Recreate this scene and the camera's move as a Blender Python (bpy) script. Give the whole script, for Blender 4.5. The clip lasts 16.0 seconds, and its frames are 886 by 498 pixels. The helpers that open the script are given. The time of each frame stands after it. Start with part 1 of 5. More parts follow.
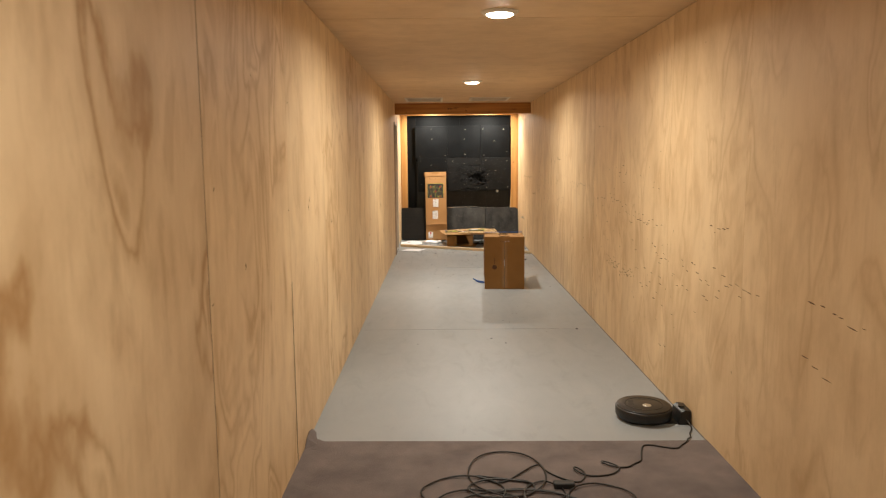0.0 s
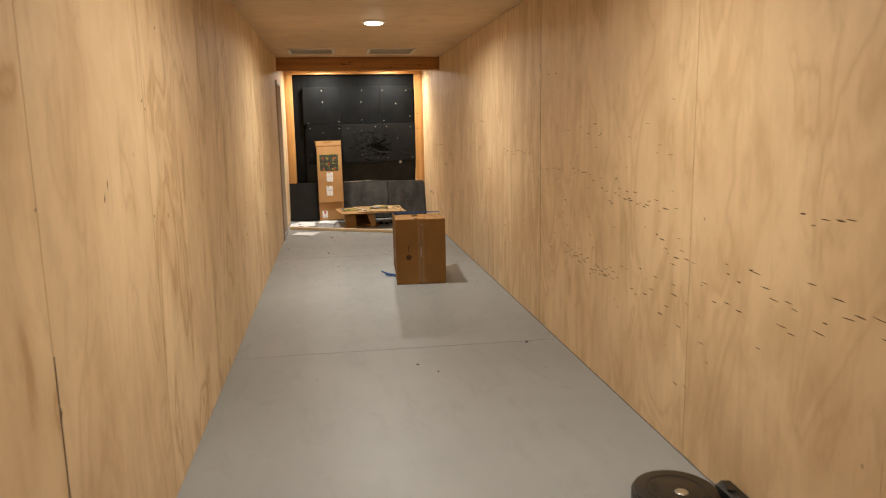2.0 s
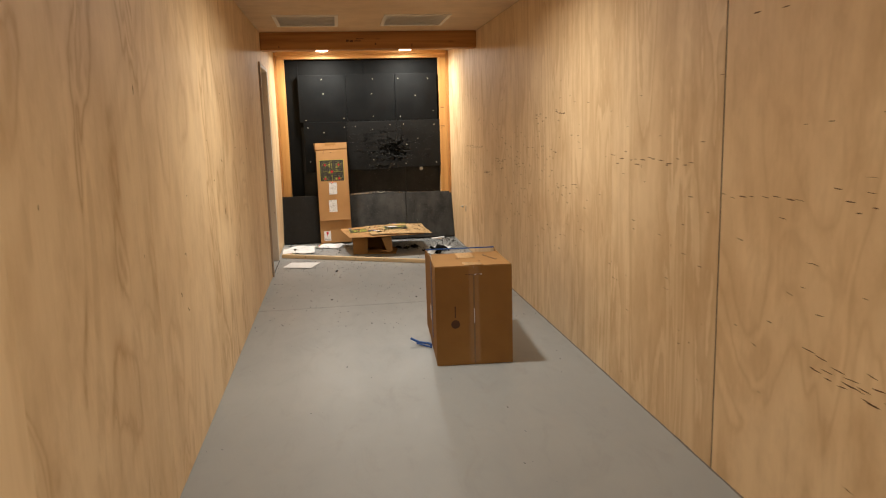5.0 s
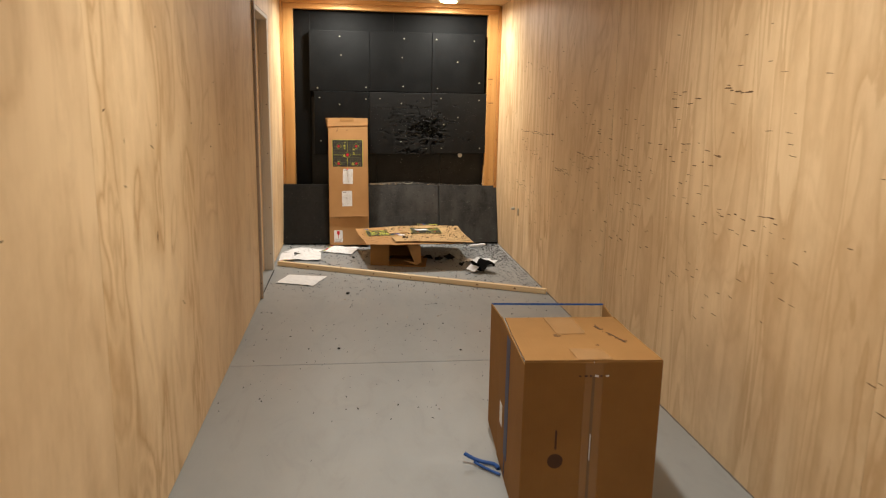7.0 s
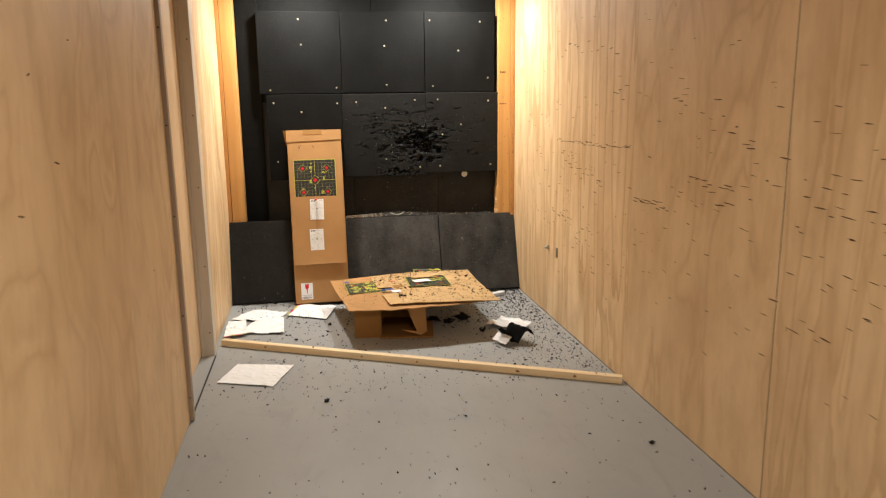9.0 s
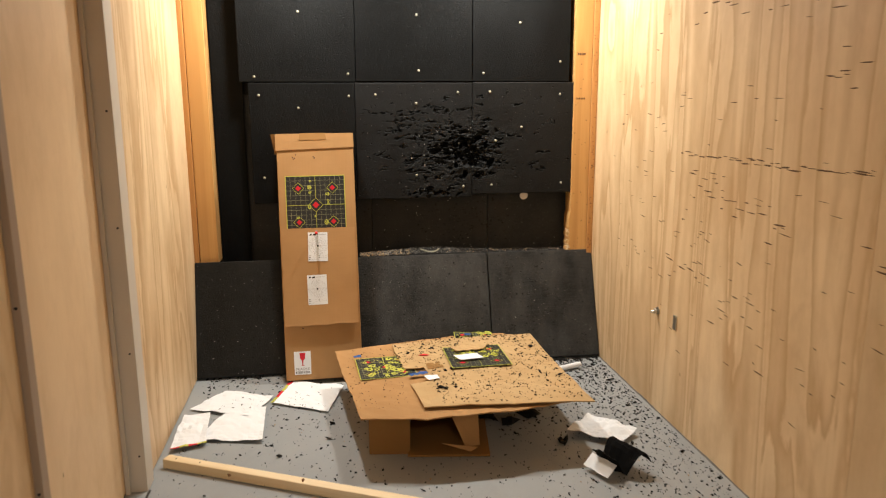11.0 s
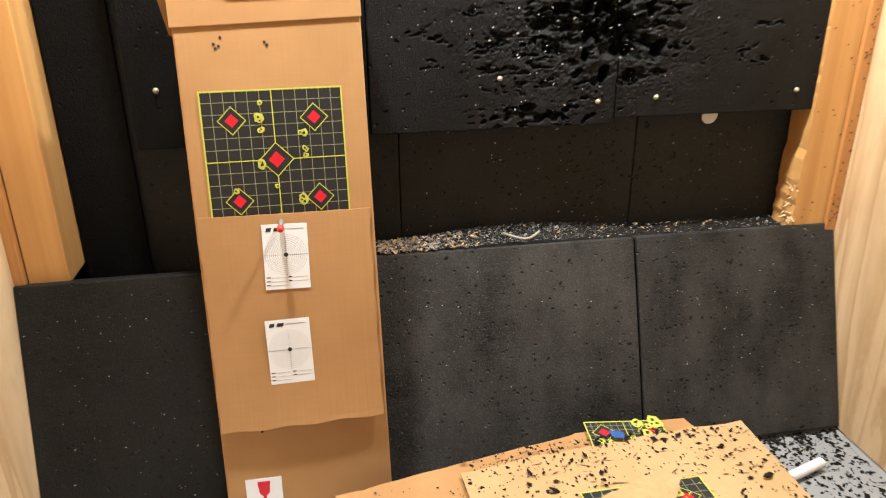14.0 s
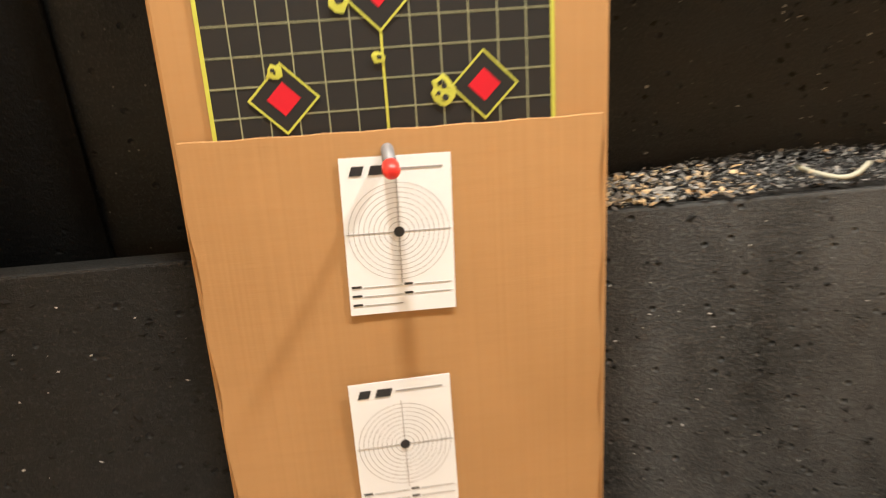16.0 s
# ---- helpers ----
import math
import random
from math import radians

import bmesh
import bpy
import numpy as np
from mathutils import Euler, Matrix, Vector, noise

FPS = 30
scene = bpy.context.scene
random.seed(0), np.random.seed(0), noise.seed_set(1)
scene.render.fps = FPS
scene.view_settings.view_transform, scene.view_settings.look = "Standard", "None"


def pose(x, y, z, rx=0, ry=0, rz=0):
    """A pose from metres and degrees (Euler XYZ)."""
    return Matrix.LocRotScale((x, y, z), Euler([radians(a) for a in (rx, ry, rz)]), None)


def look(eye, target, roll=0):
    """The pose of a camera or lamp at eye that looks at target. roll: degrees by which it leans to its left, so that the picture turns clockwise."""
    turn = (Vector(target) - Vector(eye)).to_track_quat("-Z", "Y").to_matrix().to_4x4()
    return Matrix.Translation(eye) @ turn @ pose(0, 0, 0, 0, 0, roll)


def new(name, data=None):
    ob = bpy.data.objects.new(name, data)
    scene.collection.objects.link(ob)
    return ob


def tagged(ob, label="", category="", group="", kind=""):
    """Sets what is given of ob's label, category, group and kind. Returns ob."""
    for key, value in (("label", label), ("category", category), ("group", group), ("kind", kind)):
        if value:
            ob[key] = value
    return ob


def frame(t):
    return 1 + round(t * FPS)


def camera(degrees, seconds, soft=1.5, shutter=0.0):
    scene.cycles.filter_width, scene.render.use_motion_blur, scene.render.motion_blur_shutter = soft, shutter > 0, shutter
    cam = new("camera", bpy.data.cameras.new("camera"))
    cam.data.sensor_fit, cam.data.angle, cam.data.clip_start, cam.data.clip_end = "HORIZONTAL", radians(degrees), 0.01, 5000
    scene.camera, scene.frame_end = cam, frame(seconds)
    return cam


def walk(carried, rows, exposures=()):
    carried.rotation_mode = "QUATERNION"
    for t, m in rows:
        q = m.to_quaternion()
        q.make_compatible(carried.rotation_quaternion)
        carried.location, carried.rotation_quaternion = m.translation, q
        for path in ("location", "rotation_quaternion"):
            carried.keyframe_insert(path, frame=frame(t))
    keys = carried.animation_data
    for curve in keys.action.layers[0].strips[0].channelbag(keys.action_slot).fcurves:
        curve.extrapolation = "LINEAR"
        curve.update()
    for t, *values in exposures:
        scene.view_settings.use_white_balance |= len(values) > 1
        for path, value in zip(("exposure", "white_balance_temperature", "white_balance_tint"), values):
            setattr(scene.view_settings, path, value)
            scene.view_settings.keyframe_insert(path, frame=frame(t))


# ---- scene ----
cam = camera(63.2, 16.0, 1.15, 0.35)
PATH = [
    (0, (0.755, 0.44, 1.565), (0.756, 2.423, 1.311), -0.5),
    (0.5, (0.728, 0.905, 1.511), (0.796, 2.888, 1.259), -1.1),
    (1, (0.765, 1.383, 1.497), (0.9, 3.36, 1.227), -0.1),
    (1.5, (0.688, 1.741, 1.531), (0.953, 3.695, 1.199), -0.4),
    (2, (0.697, 2.169, 1.49), (0.988, 4.119, 1.152), -1.1),
    (2.5, (0.707, 2.577, 1.508), (0.965, 4.536, 1.196), -1.2),
    (3, (0.728, 2.976, 1.525), (1.001, 4.933, 1.214), -0.9),
    (3.5, (0.792, 3.385, 1.501), (1.055, 5.342, 1.182), -0.3),
    (6, (0.656, 5.641, 1.463), (0.941, 7.585, 1.086), -2.3),
    (6.5, (0.726, 6.181, 1.474), (0.929, 8.129, 1.07), 1.1),
    (7, (0.69, 6.66, 1.461), (0.935, 8.604, 1.06), 1.1),
    (7.5, (0.725, 7.123, 1.428), (0.994, 9.066, 1.034), -0.5),
    (8, (0.674, 7.64, 1.442), (0.941, 9.582, 1.045), -0.8),
    (8.5, (0.625, 8.129, 1.455), (0.939, 10.062, 1.05), -1.0),
    (9, (0.639, 8.608, 1.456), (0.976, 10.539, 1.062), -0.7),
    (9.5, (0.637, 9.07, 1.466), (0.981, 11.003, 1.083), -0.7),
    (12, (0.78, 10.959, 1.41), (1.043, 12.897, 0.995), -0.0),
    (12.5, (0.77, 11.321, 1.414), (1.114, 13.243, 0.98), 0.1),
    (13, (0.81, 11.687, 1.381), (1.116, 13.601, 0.888), -0.4),
    (13.5, (0.744, 12.09, 1.36), (1.05, 13.97, 0.752), -0.4),
    (14, (0.726, 12.437, 1.339), (1.041, 14.258, 0.574), -0.4),
    (14.5, (0.723, 12.735, 1.279), (0.913, 14.544, 0.448), -1.2),
    (15, (0.65, 12.98, 1.184), (0.931, 14.743, 0.281), -0.8),
    (15.5, (0.602, 13.152, 1.143), (0.939, 14.865, 0.167), 0.0),
    (16, (0.595, 13.383, 1.014), (0.825, 15.118, 0.046), -1.6),
]
walk(cam, [(t, look(eye, target, roll)) for t, eye, target, roll in PATH],
     [(0, 0.06, 6500, 10), (0.9, -0.03, 6480, 10), (2.0, -0.17, 6480, 10), (3.5, -0.21, 6500, 10), (6.0, -0.22, 6500, 10), (7.5, -0.31, 6500, 10), (9.3, -0.03, 6450, 10), (12.0, -0.36, 6420, 10), (13.5, -0.02, 6150, 10), (14.5, 0.38, 5950, 10), (15.5, 0.42, 6050, 10), (16.0, 0.36, 6450, 10)])

# ---- world, lamps ----
world = bpy.data.worlds.new("world")
world.use_nodes = True
world.node_tree.nodes["Background"].inputs[0].default_value = (0.02, 0.018, 0.015, 1)
world.node_tree.nodes["Background"].inputs[1].default_value = 0.3
scene.world = world

W, H = 2.2, 2.425           # inner width and height of the tunnel
Y0, Y1 = -1.8, 14.42        # its ends
LAMPS = [(1.11, 1.05, 26), (1.11, 4.9, 29), (1.11, 8.9, 32), (0.58, 13.88, 33), (1.61, 13.88, 33)]
for lx, ly, watts in LAMPS:
    data = bpy.data.lights.new("downlight", "AREA")
    data.shape, data.size, data.energy = "DISK", 0.13, watts
    data.color, data.spread = (1.0, 0.95, 0.85) if ly > 12 else (1.0, 0.945, 0.825), radians(172 if ly > 12 else 168)
    lamp = new("downlight_glow", data)
    lamp.matrix_world = pose(lx, ly, H - 0.034)


# ---- small tools ----
def mesh_of(name, bm, material):
    me = bpy.data.meshes.new(name)
    bm.to_mesh(me)
    bm.free()
    if material:
        me.materials.append(material)
    return me


def part(name, bm, material, parent=None, label=""):
    ob = new(name, mesh_of(name, bm, material))
    if parent:
        ob.parent = parent
    if label:
        ob["label"] = label
    return ob


def thing(name, m, label, category, group="", kind=""):
    ob = new(name)
    ob.empty_display_size = 0.05
    ob.matrix_world = m
    return tagged(ob, label, category, group, kind)


def block(x0, x1, y0, y1, z0, z1, bevel=0.0, bm=None):
    """A box between two corners, its edges eased."""
    bm = bm or bmesh.new()
    made = bmesh.ops.create_cube(bm, size=1, matrix=Matrix.Translation(((x0 + x1) / 2, (y0 + y1) / 2, (z0 + z1) / 2))
                                 @ Matrix.Diagonal((x1 - x0, y1 - y0, z1 - z0, 1)))
    if bevel:
        edges = list({e for v in made["verts"] for e in v.link_edges})
        bmesh.ops.bevel(bm, geom=edges, offset=bevel, segments=2, profile=0.5, affect="EDGES")
    return bm


def prism(points, depth, bm=None):
    """A polygon of 3D points pushed along the vector depth."""
    bm = bm or bmesh.new()
    face = bm.faces.new([bm.verts.new(p) for p in points])
    far = bmesh.ops.extrude_face_region(bm, geom=[face])["geom"]
    bmesh.ops.translate(bm, verts=[g for g in far if isinstance(g, bmesh.types.BMVert)], vec=depth)
    bmesh.ops.recalc_face_normals(bm, faces=bm.faces[:])
    return bm


def rod(r, p, q, n=16, r2=None, bm=None):
    bm = bm or bmesh.new()
    p, q = Vector(p), Vector(q)
    turn = (q - p).to_track_quat("Z", "Y").to_matrix().to_4x4()
    bmesh.ops.create_cone(bm, cap_ends=True, segments=n, radius1=r, radius2=r if r2 is None else r2, depth=(q - p).length,
                          matrix=Matrix.Translation((p + q) / 2) @ turn)
    return bm


def lathe(profile, n=48, bm=None, at=(0, 0, 0)):
    """Turn a profile of (radius, height) round the z axis."""
    bm = bm or bmesh.new()
    rings = []
    for r, z in profile:
        rings.append([bm.verts.new((at[0] + r * math.cos(a), at[1] + r * math.sin(a), at[2] + z))
                      for a in (2 * math.pi * i / n for i in range(n))])
    for a, b in zip(rings, rings[1:]):
        for i in range(n):
            bm.faces.new((a[i], a[(i + 1) % n], b[(i + 1) % n], b[i]))
    bm.faces.new(rings[-1])
    bm.faces.new(rings[0][::-1])
    bmesh.ops.recalc_face_normals(bm, faces=bm.faces[:])
    return bm


def smooth(ob):
    for p in ob.data.polygons:
        p.use_smooth = True
    return ob


def cable(name, points, r, material, parent=None):
    data = bpy.data.curves.new(name, "CURVE")
    data.dimensions, data.bevel_depth, data.bevel_resolution = "3D", r, 3
    sp = data.splines.new("NURBS")
    sp.points.add(len(points) - 1)
    for pt, p in zip(sp.points, points):
        pt.co = (*p, 1)
    sp.use_endpoint_u, sp.order_u, sp.resolution_u = True, 3, 6
    data.materials.append(material)
    ob = new(name, data)
    if parent:
        ob.parent = parent
    return ob


# ---- materials ----
class Nodes:
    """Short hand for a material's node tree."""

    def __init__(self, name, roughness=0.6, metallic=0.0, specular=0.5):
        self.mat = bpy.data.materials.new(name)
        self.mat.use_nodes = True
        self.tree = self.mat.node_tree
        self.bsdf = self.tree.nodes["Principled BSDF"]
        self.bsdf.inputs["Roughness"].default_value = roughness
        self.bsdf.inputs["Metallic"].default_value = metallic
        self.bsdf.inputs["Specular IOR Level"].default_value = specular
        self.where = self.tree.nodes.new("ShaderNodeTexCoord").outputs["Object"]

    def put(self, socket, value):
        if isinstance(value, bpy.types.NodeSocket):
            self.tree.links.new(value, socket)
        else:
            socket.default_value = value

    def random(self):
        return self.tree.nodes.new("ShaderNodeObjectInfo").outputs["Random"]

    def island(self):
        return self.tree.nodes.new("ShaderNodeNewGeometry").outputs["Random Per Island"]

    def stretch(self, scale, shift=None):
        n = self.tree.nodes.new("ShaderNodeMapping")
        self.put(n.inputs["Vector"], self.where)
        n.inputs["Scale"].default_value = scale
        if shift is not None:
            self.put(n.inputs["Location"], shift)
        return n.outputs[0]

    def noise(self, vector, scale=1.0, detail=3.0, rough=0.5, bend=0.0):
        n = self.tree.nodes.new("ShaderNodeTexNoise")
        self.put(n.inputs["Vector"], vector)
        for key, v in (("Scale", scale), ("Detail", detail), ("Roughness", rough), ("Distortion", bend)):
            n.inputs[key].default_value = v
        return n.outputs["Fac"]

    def cells(self, vector, scale):
        n = self.tree.nodes.new("ShaderNodeTexVoronoi")
        self.put(n.inputs["Vector"], vector)
        n.inputs["Scale"].default_value = scale
        return n.outputs["Distance"]

    def math(self, how, a, b=0.0, c=0.0):
        n = self.tree.nodes.new("ShaderNodeMath")
        n.operation = how
        for s, v in zip(n.inputs, (a, b, c)):
            self.put(s, v)
        return n.outputs[0]

    def ramp(self, fac, stops):
        n = self.tree.nodes.new("ShaderNodeValToRGB")
        self.put(n.inputs[0], fac)
        while len(n.color_ramp.elements) < len(stops):
            n.color_ramp.elements.new(0.5)
        for e, (at, colour) in zip(n.color_ramp.elements, stops):
            e.position = at
            e.color = (*colour, 1) if isinstance(colour, tuple) else (colour, colour, colour, 1)
        return n.outputs[0]

    def mix(self, fac, a, b, how="MIX"):
        n = self.tree.nodes.new("ShaderNodeMix")
        n.data_type, n.blend_type = "RGBA", how
        self.put(n.inputs[0], fac)
        for s, v in ((n.inputs[6], a), (n.inputs[7], b)):
            self.put(s, (*v, 1) if isinstance(v, tuple) else v)
        return n.outputs[2]

    def colour(self, value):
        self.put(self.bsdf.inputs["Base Color"], (*value, 1) if isinstance(value, tuple) else value)
        return self

    def rough(self, value):
        self.put(self.bsdf.inputs["Roughness"], value)
        return self

    def bump(self, height, strength=0.3, distance=0.002):
        n = self.tree.nodes.new("ShaderNodeBump")
        n.inputs["Strength"].default_value, n.inputs["Distance"].default_value = strength, distance
        self.put(n.inputs["Height"], height)
        self.tree.links.new(n.outputs[0], self.bsdf.inputs["Normal"])
        return self


def shift_of(n, amount=40.0):
    """A random offset for each object, so that no two sheets show the same grain."""
    c = n.tree.nodes.new("ShaderNodeCombineXYZ")
    r = n.random()
    for i, k in enumerate((1.0, 1.7, 0.6)):
        n.put(c.inputs[i], n.math("MULTIPLY", r, amount * k))
    return c.outputs[0]


def plywood(name, light, dark, along="z", contrast=1.0, figure=0.5, bands=0.0, wide=4.0):
    """Rotary-cut pine veneer: pale ground, long islands with soft dark rims, faint streaks and stains."""
    n = Nodes(name, 0.55, 0.0, 0.35)
    s = shift_of(n)
    def axes(across, length):
        return (across, across, length) if along == "z" else (across, length, across) if along == "y" else (length, across, across)
    jag = n.noise(n.stretch(axes(26.0, 9.0), s), 1.0, 3.0, 0.65)
    field = n.noise(n.stretch(axes(wide, 0.40 * wide), s), 1.0, 2.0, 0.45, 1.1)
    field = n.math("MULTIPLY_ADD", jag, 0.07, n.math("SUBTRACT", field, 0.035))
    rim = n.ramp(field, [(0.30, 0.35), (0.36, 0.0), (0.45, 0.05), (0.52, 0.35), (0.555, 1.0), (0.585, 0.35), (0.62, 0.12), (0.66, 0.75), (0.70, 0.2)])
    gate = n.ramp(n.noise(n.stretch(axes(1.7, 0.8), s), 1.0, 3.0, 0.6), [(0.34, 0.25), (0.52, 1.0)])
    streak = n.noise(n.stretch(axes(15.0, 1.5), s), 1.0, 4.0, 0.62, 0.8)
    fibre = n.noise(n.stretch(axes(240.0, 5.0), s), 1.0, 2.0, 0.6)
    blotch = n.noise(n.stretch((3.4, 3.4, 2.2), s), 1.0, 5.0, 0.65)
    cloud = n.noise(n.stretch((1.1, 1.1, 0.8), s), 1.0, 3.0, 0.6)
    stain = n.noise(n.stretch(axes(10.0, 3.0), s), 1.0, 4.0, 0.65, 0.6)
    base = n.mix(n.math("MULTIPLY", n.math("MULTIPLY", rim, gate), figure), light, dark)
    base = n.mix(n.math("MULTIPLY", n.ramp(streak, [(0.46, 0.0), (0.74, 1.0)]), 0.09 * contrast), base, dark)
    base = n.mix(n.math("MULTIPLY", n.ramp(stain, [(0.54, 0.0), (0.76, 1.0)]), 0.42 * contrast), base, tuple(0.9 * c for c in dark))
    base = n.mix(n.math("MULTIPLY", n.ramp(fibre, [(0.45, 0.0), (0.75, 1.0)]), 0.11), base, dark)
    pins = n.cells(n.stretch(axes(6.0, 3.0), s), 1.0)
    base = n.mix(n.ramp(pins, [(0.014, 0.8), (0.030, 0.0)]), base, tuple(0.35 * c for c in dark))
    base = n.mix(n.math("MULTIPLY", n.ramp(blotch, [(0.44, 0.0), (0.68, 1.0)]), 0.30), base, tuple(0.85 * c for c in dark))
    base = n.mix(n.math("MULTIPLY", n.ramp(cloud, [(0.40, 0.0), (0.65, 1.0)]), 0.22), base, dark)
    if bands:
        ripple = n.math("MULTIPLY_ADD", jag, 0.06, n.noise(n.stretch(axes(1.3 * wide, 0.14 * wide), s), 1.0, 2.0, 0.5, 1.1))
        base = n.mix(n.math("MULTIPLY", n.ramp(ripple, [(0.42, 0.0), (0.50, 0.5), (0.55, 1.0), (0.565, 0.1), (0.62, 0.2), (0.67, 0.85), (0.69, 0.1)]), bands), base, dark)
    tint = n.math("MULTIPLY_ADD", n.random(), 0.12, 0.94)
    g = n.tree.nodes.new("ShaderNodeCombineXYZ")
    for i in range(3):
        n.put(g.inputs[i], tint)
    base = n.mix(1.0, base, g.outputs[0], "MULTIPLY")
    n.colour(base).rough(n.math("MULTIPLY_ADD", streak, 0.2, 0.46))
    n.bump(n.math("ADD", fibre, n.math("MULTIPLY", rim, 0.4)), 0.12, 0.001)
    return n.mat


PLY = plywood("plywood_wall", (0.80, 0.605, 0.372), (0.46, 0.275, 0.122), "z", 0.75, 0.42, 0.0, 2.7)
PLY_BOLD = plywood("plywood_bold", (0.79, 0.60, 0.37), (0.40, 0.225, 0.09), "z", 0.9, 0.95, 0.0, 2.6)
PLY_MID = plywood("plywood_figured", (0.80, 0.61, 0.375), (0.44, 0.26, 0.11), "z", 0.8, 0.75, 0.0, 3.0)
PLY_RIPPLE = plywood("plywood_rippled", (0.82, 0.635, 0.405), (0.47, 0.285, 0.13), "z", 0.6, 0.22, 0.50, 3.7)
PLY_END = plywood("plywood_end_bay", (0.80, 0.615, 0.385), (0.45, 0.265, 0.115), "z", 0.5, 0.16, 0.66, 3.2)
PLY_CEIL = plywood("plywood_ceiling", (0.72, 0.54, 0.34), (0.50, 0.33, 0.17), "x", 0.5, 0.2)
PLY_DOOR = plywood("door_veneer", (0.76, 0.57, 0.36), (0.52, 0.34, 0.17), "z", 0.5, 0.15)


def timber(name, light, dark, along):
    n = Nodes(name, 0.5, 0.0, 0.4)
    s = shift_of(n)
    def axes(a, b):
        return (a, a, b) if along == "z" else (b, a, a)
    rings = n.noise(n.stretch(axes(16.0, 0.7), s), 1.0, 3.0, 0.5, 0.6)
    fibre = n.noise(n.stretch(axes(180.0, 4.0), s), 1.0, 2.0)
    knots = n.cells(n.stretch(axes(5.0, 1.6), s), 1.0)
    c = n.mix(n.ramp(rings, [(0.38, 0.0), (0.62, 1.0)]), light, dark)
    c = n.mix(n.math("MULTIPLY", n.ramp(fibre, [(0.4, 0.0), (0.8, 1.0)]), 0.3), c, dark)
    c = n.mix(n.ramp(knots, [(0.03, 0.85), (0.09, 0.0)]), c, tuple(0.35 * v for v in dark))
    n.colour(c).bump(fibre, 0.15, 0.001)
    return n.mat


BEAM_WOOD = timber("beam_wood", (0.50, 0.235, 0.06), (0.33, 0.13, 0.03), "x")
POST_WOOD = timber("post_wood", (0.64, 0.365, 0.130), (0.53, 0.28, 0.09), "z")
SIDE_WOOD = timber("edge_board_wood", (0.52, 0.26, 0.085), (0.40, 0.18, 0.05), "z")
HEAD_WOOD = timber("header_wood", (0.70, 0.415, 0.155), (0.52, 0.26, 0.08), "x")
STRIP_WOOD = timber("batten_wood", (0.86, 0.71, 0.48), (0.73, 0.55, 0.32), "x")
SPLINTER = Nodes("splintered_wood", 0.8).colour((0.72, 0.55, 0.33)).mat


def concrete():
    n = Nodes("painted_concrete", 0.42, 0.0, 0.4)
    cloud = n.noise(n.stretch((0.9, 0.9, 0.9)), 1.0, 5.0, 0.6)
    fine = n.noise(n.stretch((90, 90, 90)), 1.0, 3.0, 0.6)
    scuff = n.noise(n.stretch((6, 2.2, 6)), 1.0, 4.0, 0.7, 0.8)
    c = n.mix(n.ramp(cloud, [(0.3, 0.0), (0.7, 1.0)]), (0.290, 0.312, 0.328), (0.345, 0.362, 0.372))
    c = n.mix(n.math("MULTIPLY", n.ramp(scuff, [(0.55, 0.0), (0.8, 1.0)]), 0.30), c, (0.21, 0.215, 0.215))
    c = n.mix(n.math("MULTIPLY", fine, 0.12), c, (0.2, 0.2, 0.2))
    n.colour(c).rough(n.math("MULTIPLY_ADD", scuff, 0.3, 0.3)).bump(n.math("ADD", fine, n.math("MULTIPLY", cloud, 2.0)), 0.10, 0.002)
    return n.mat


FLOOR = concrete()
JOINT = Nodes("joint_dark", 0.9).colour((0.045, 0.040, 0.036)).mat


def carpeting():
    n = Nodes("carpet_pile", 0.95, 0.0, 0.1)
    pile = n.noise(n.stretch((420, 420, 420)), 1.0, 2.0, 0.7)
    worn = n.noise(n.stretch((3.2, 3.2, 3.2)), 1.0, 4.0, 0.65)
    c = n.mix(n.ramp(worn, [(0.35, 0.0), (0.68, 1.0)]), (0.175, 0.148, 0.142), (0.275, 0.230, 0.215))
    c = n.mix(n.math("MULTIPLY", n.ramp(pile, [(0.35, 0.0), (0.7, 1.0)]), 0.5), c, (0.10, 0.085, 0.085))
    n.colour(c).bump(pile, 0.8, 0.004)
    return n.mat


CARPET = carpeting()


def rubber(name, base, pale, pitted=0.5, sheen=0.2, dust=0.16):
    n = Nodes(name, 0.62, 0.0, sheen)
    s = shift_of(n, 12.0)
    grain = n.noise(n.stretch((230, 230, 230), s), 1.0, 3.0, 0.7)
    smear = n.noise(n.stretch((5, 5, 3), s), 1.0, 4.0, 0.65)
    lines = n.noise(n.stretch((8, 8, 130), s), 1.0, 2.0, 0.6)
    specks = n.cells(n.stretch((48, 48, 48), s), 1.0)
    c = n.mix(n.math("MULTIPLY", n.ramp(smear, [(0.36, 0.0), (0.66, 1.0)]), 0.85), base, pale)
    c = n.mix(n.math("MULTIPLY", n.ramp(lines, [(0.5, 0.0), (0.75, 1.0)]), 0.35), c, pale)
    c = n.mix(n.ramp(specks, [(0.05, 0.8), (0.08, 0.0)]), c, tuple(dust * v for v in (1.0, 0.94, 0.85)))
    c = n.mix(n.math("MULTIPLY", n.ramp(grain, [(0.52, 0.0), (0.72, 1.0)]), 0.50), c, tuple(2.1 * v for v in pale))
    pits = n.cells(n.stretch((30, 30, 34), s), 1.0)
    n.colour(c).rough(n.math("MULTIPLY_ADD", smear, 0.35, 0.42))
    n.bump(n.math("ADD", n.math("MULTIPLY", grain, 0.6), n.math("MULTIPLY", n.ramp(pits, [(0.05, 0.0), (0.16, 1.0)]), pitted)), 0.8, 0.005)
    return n.mat


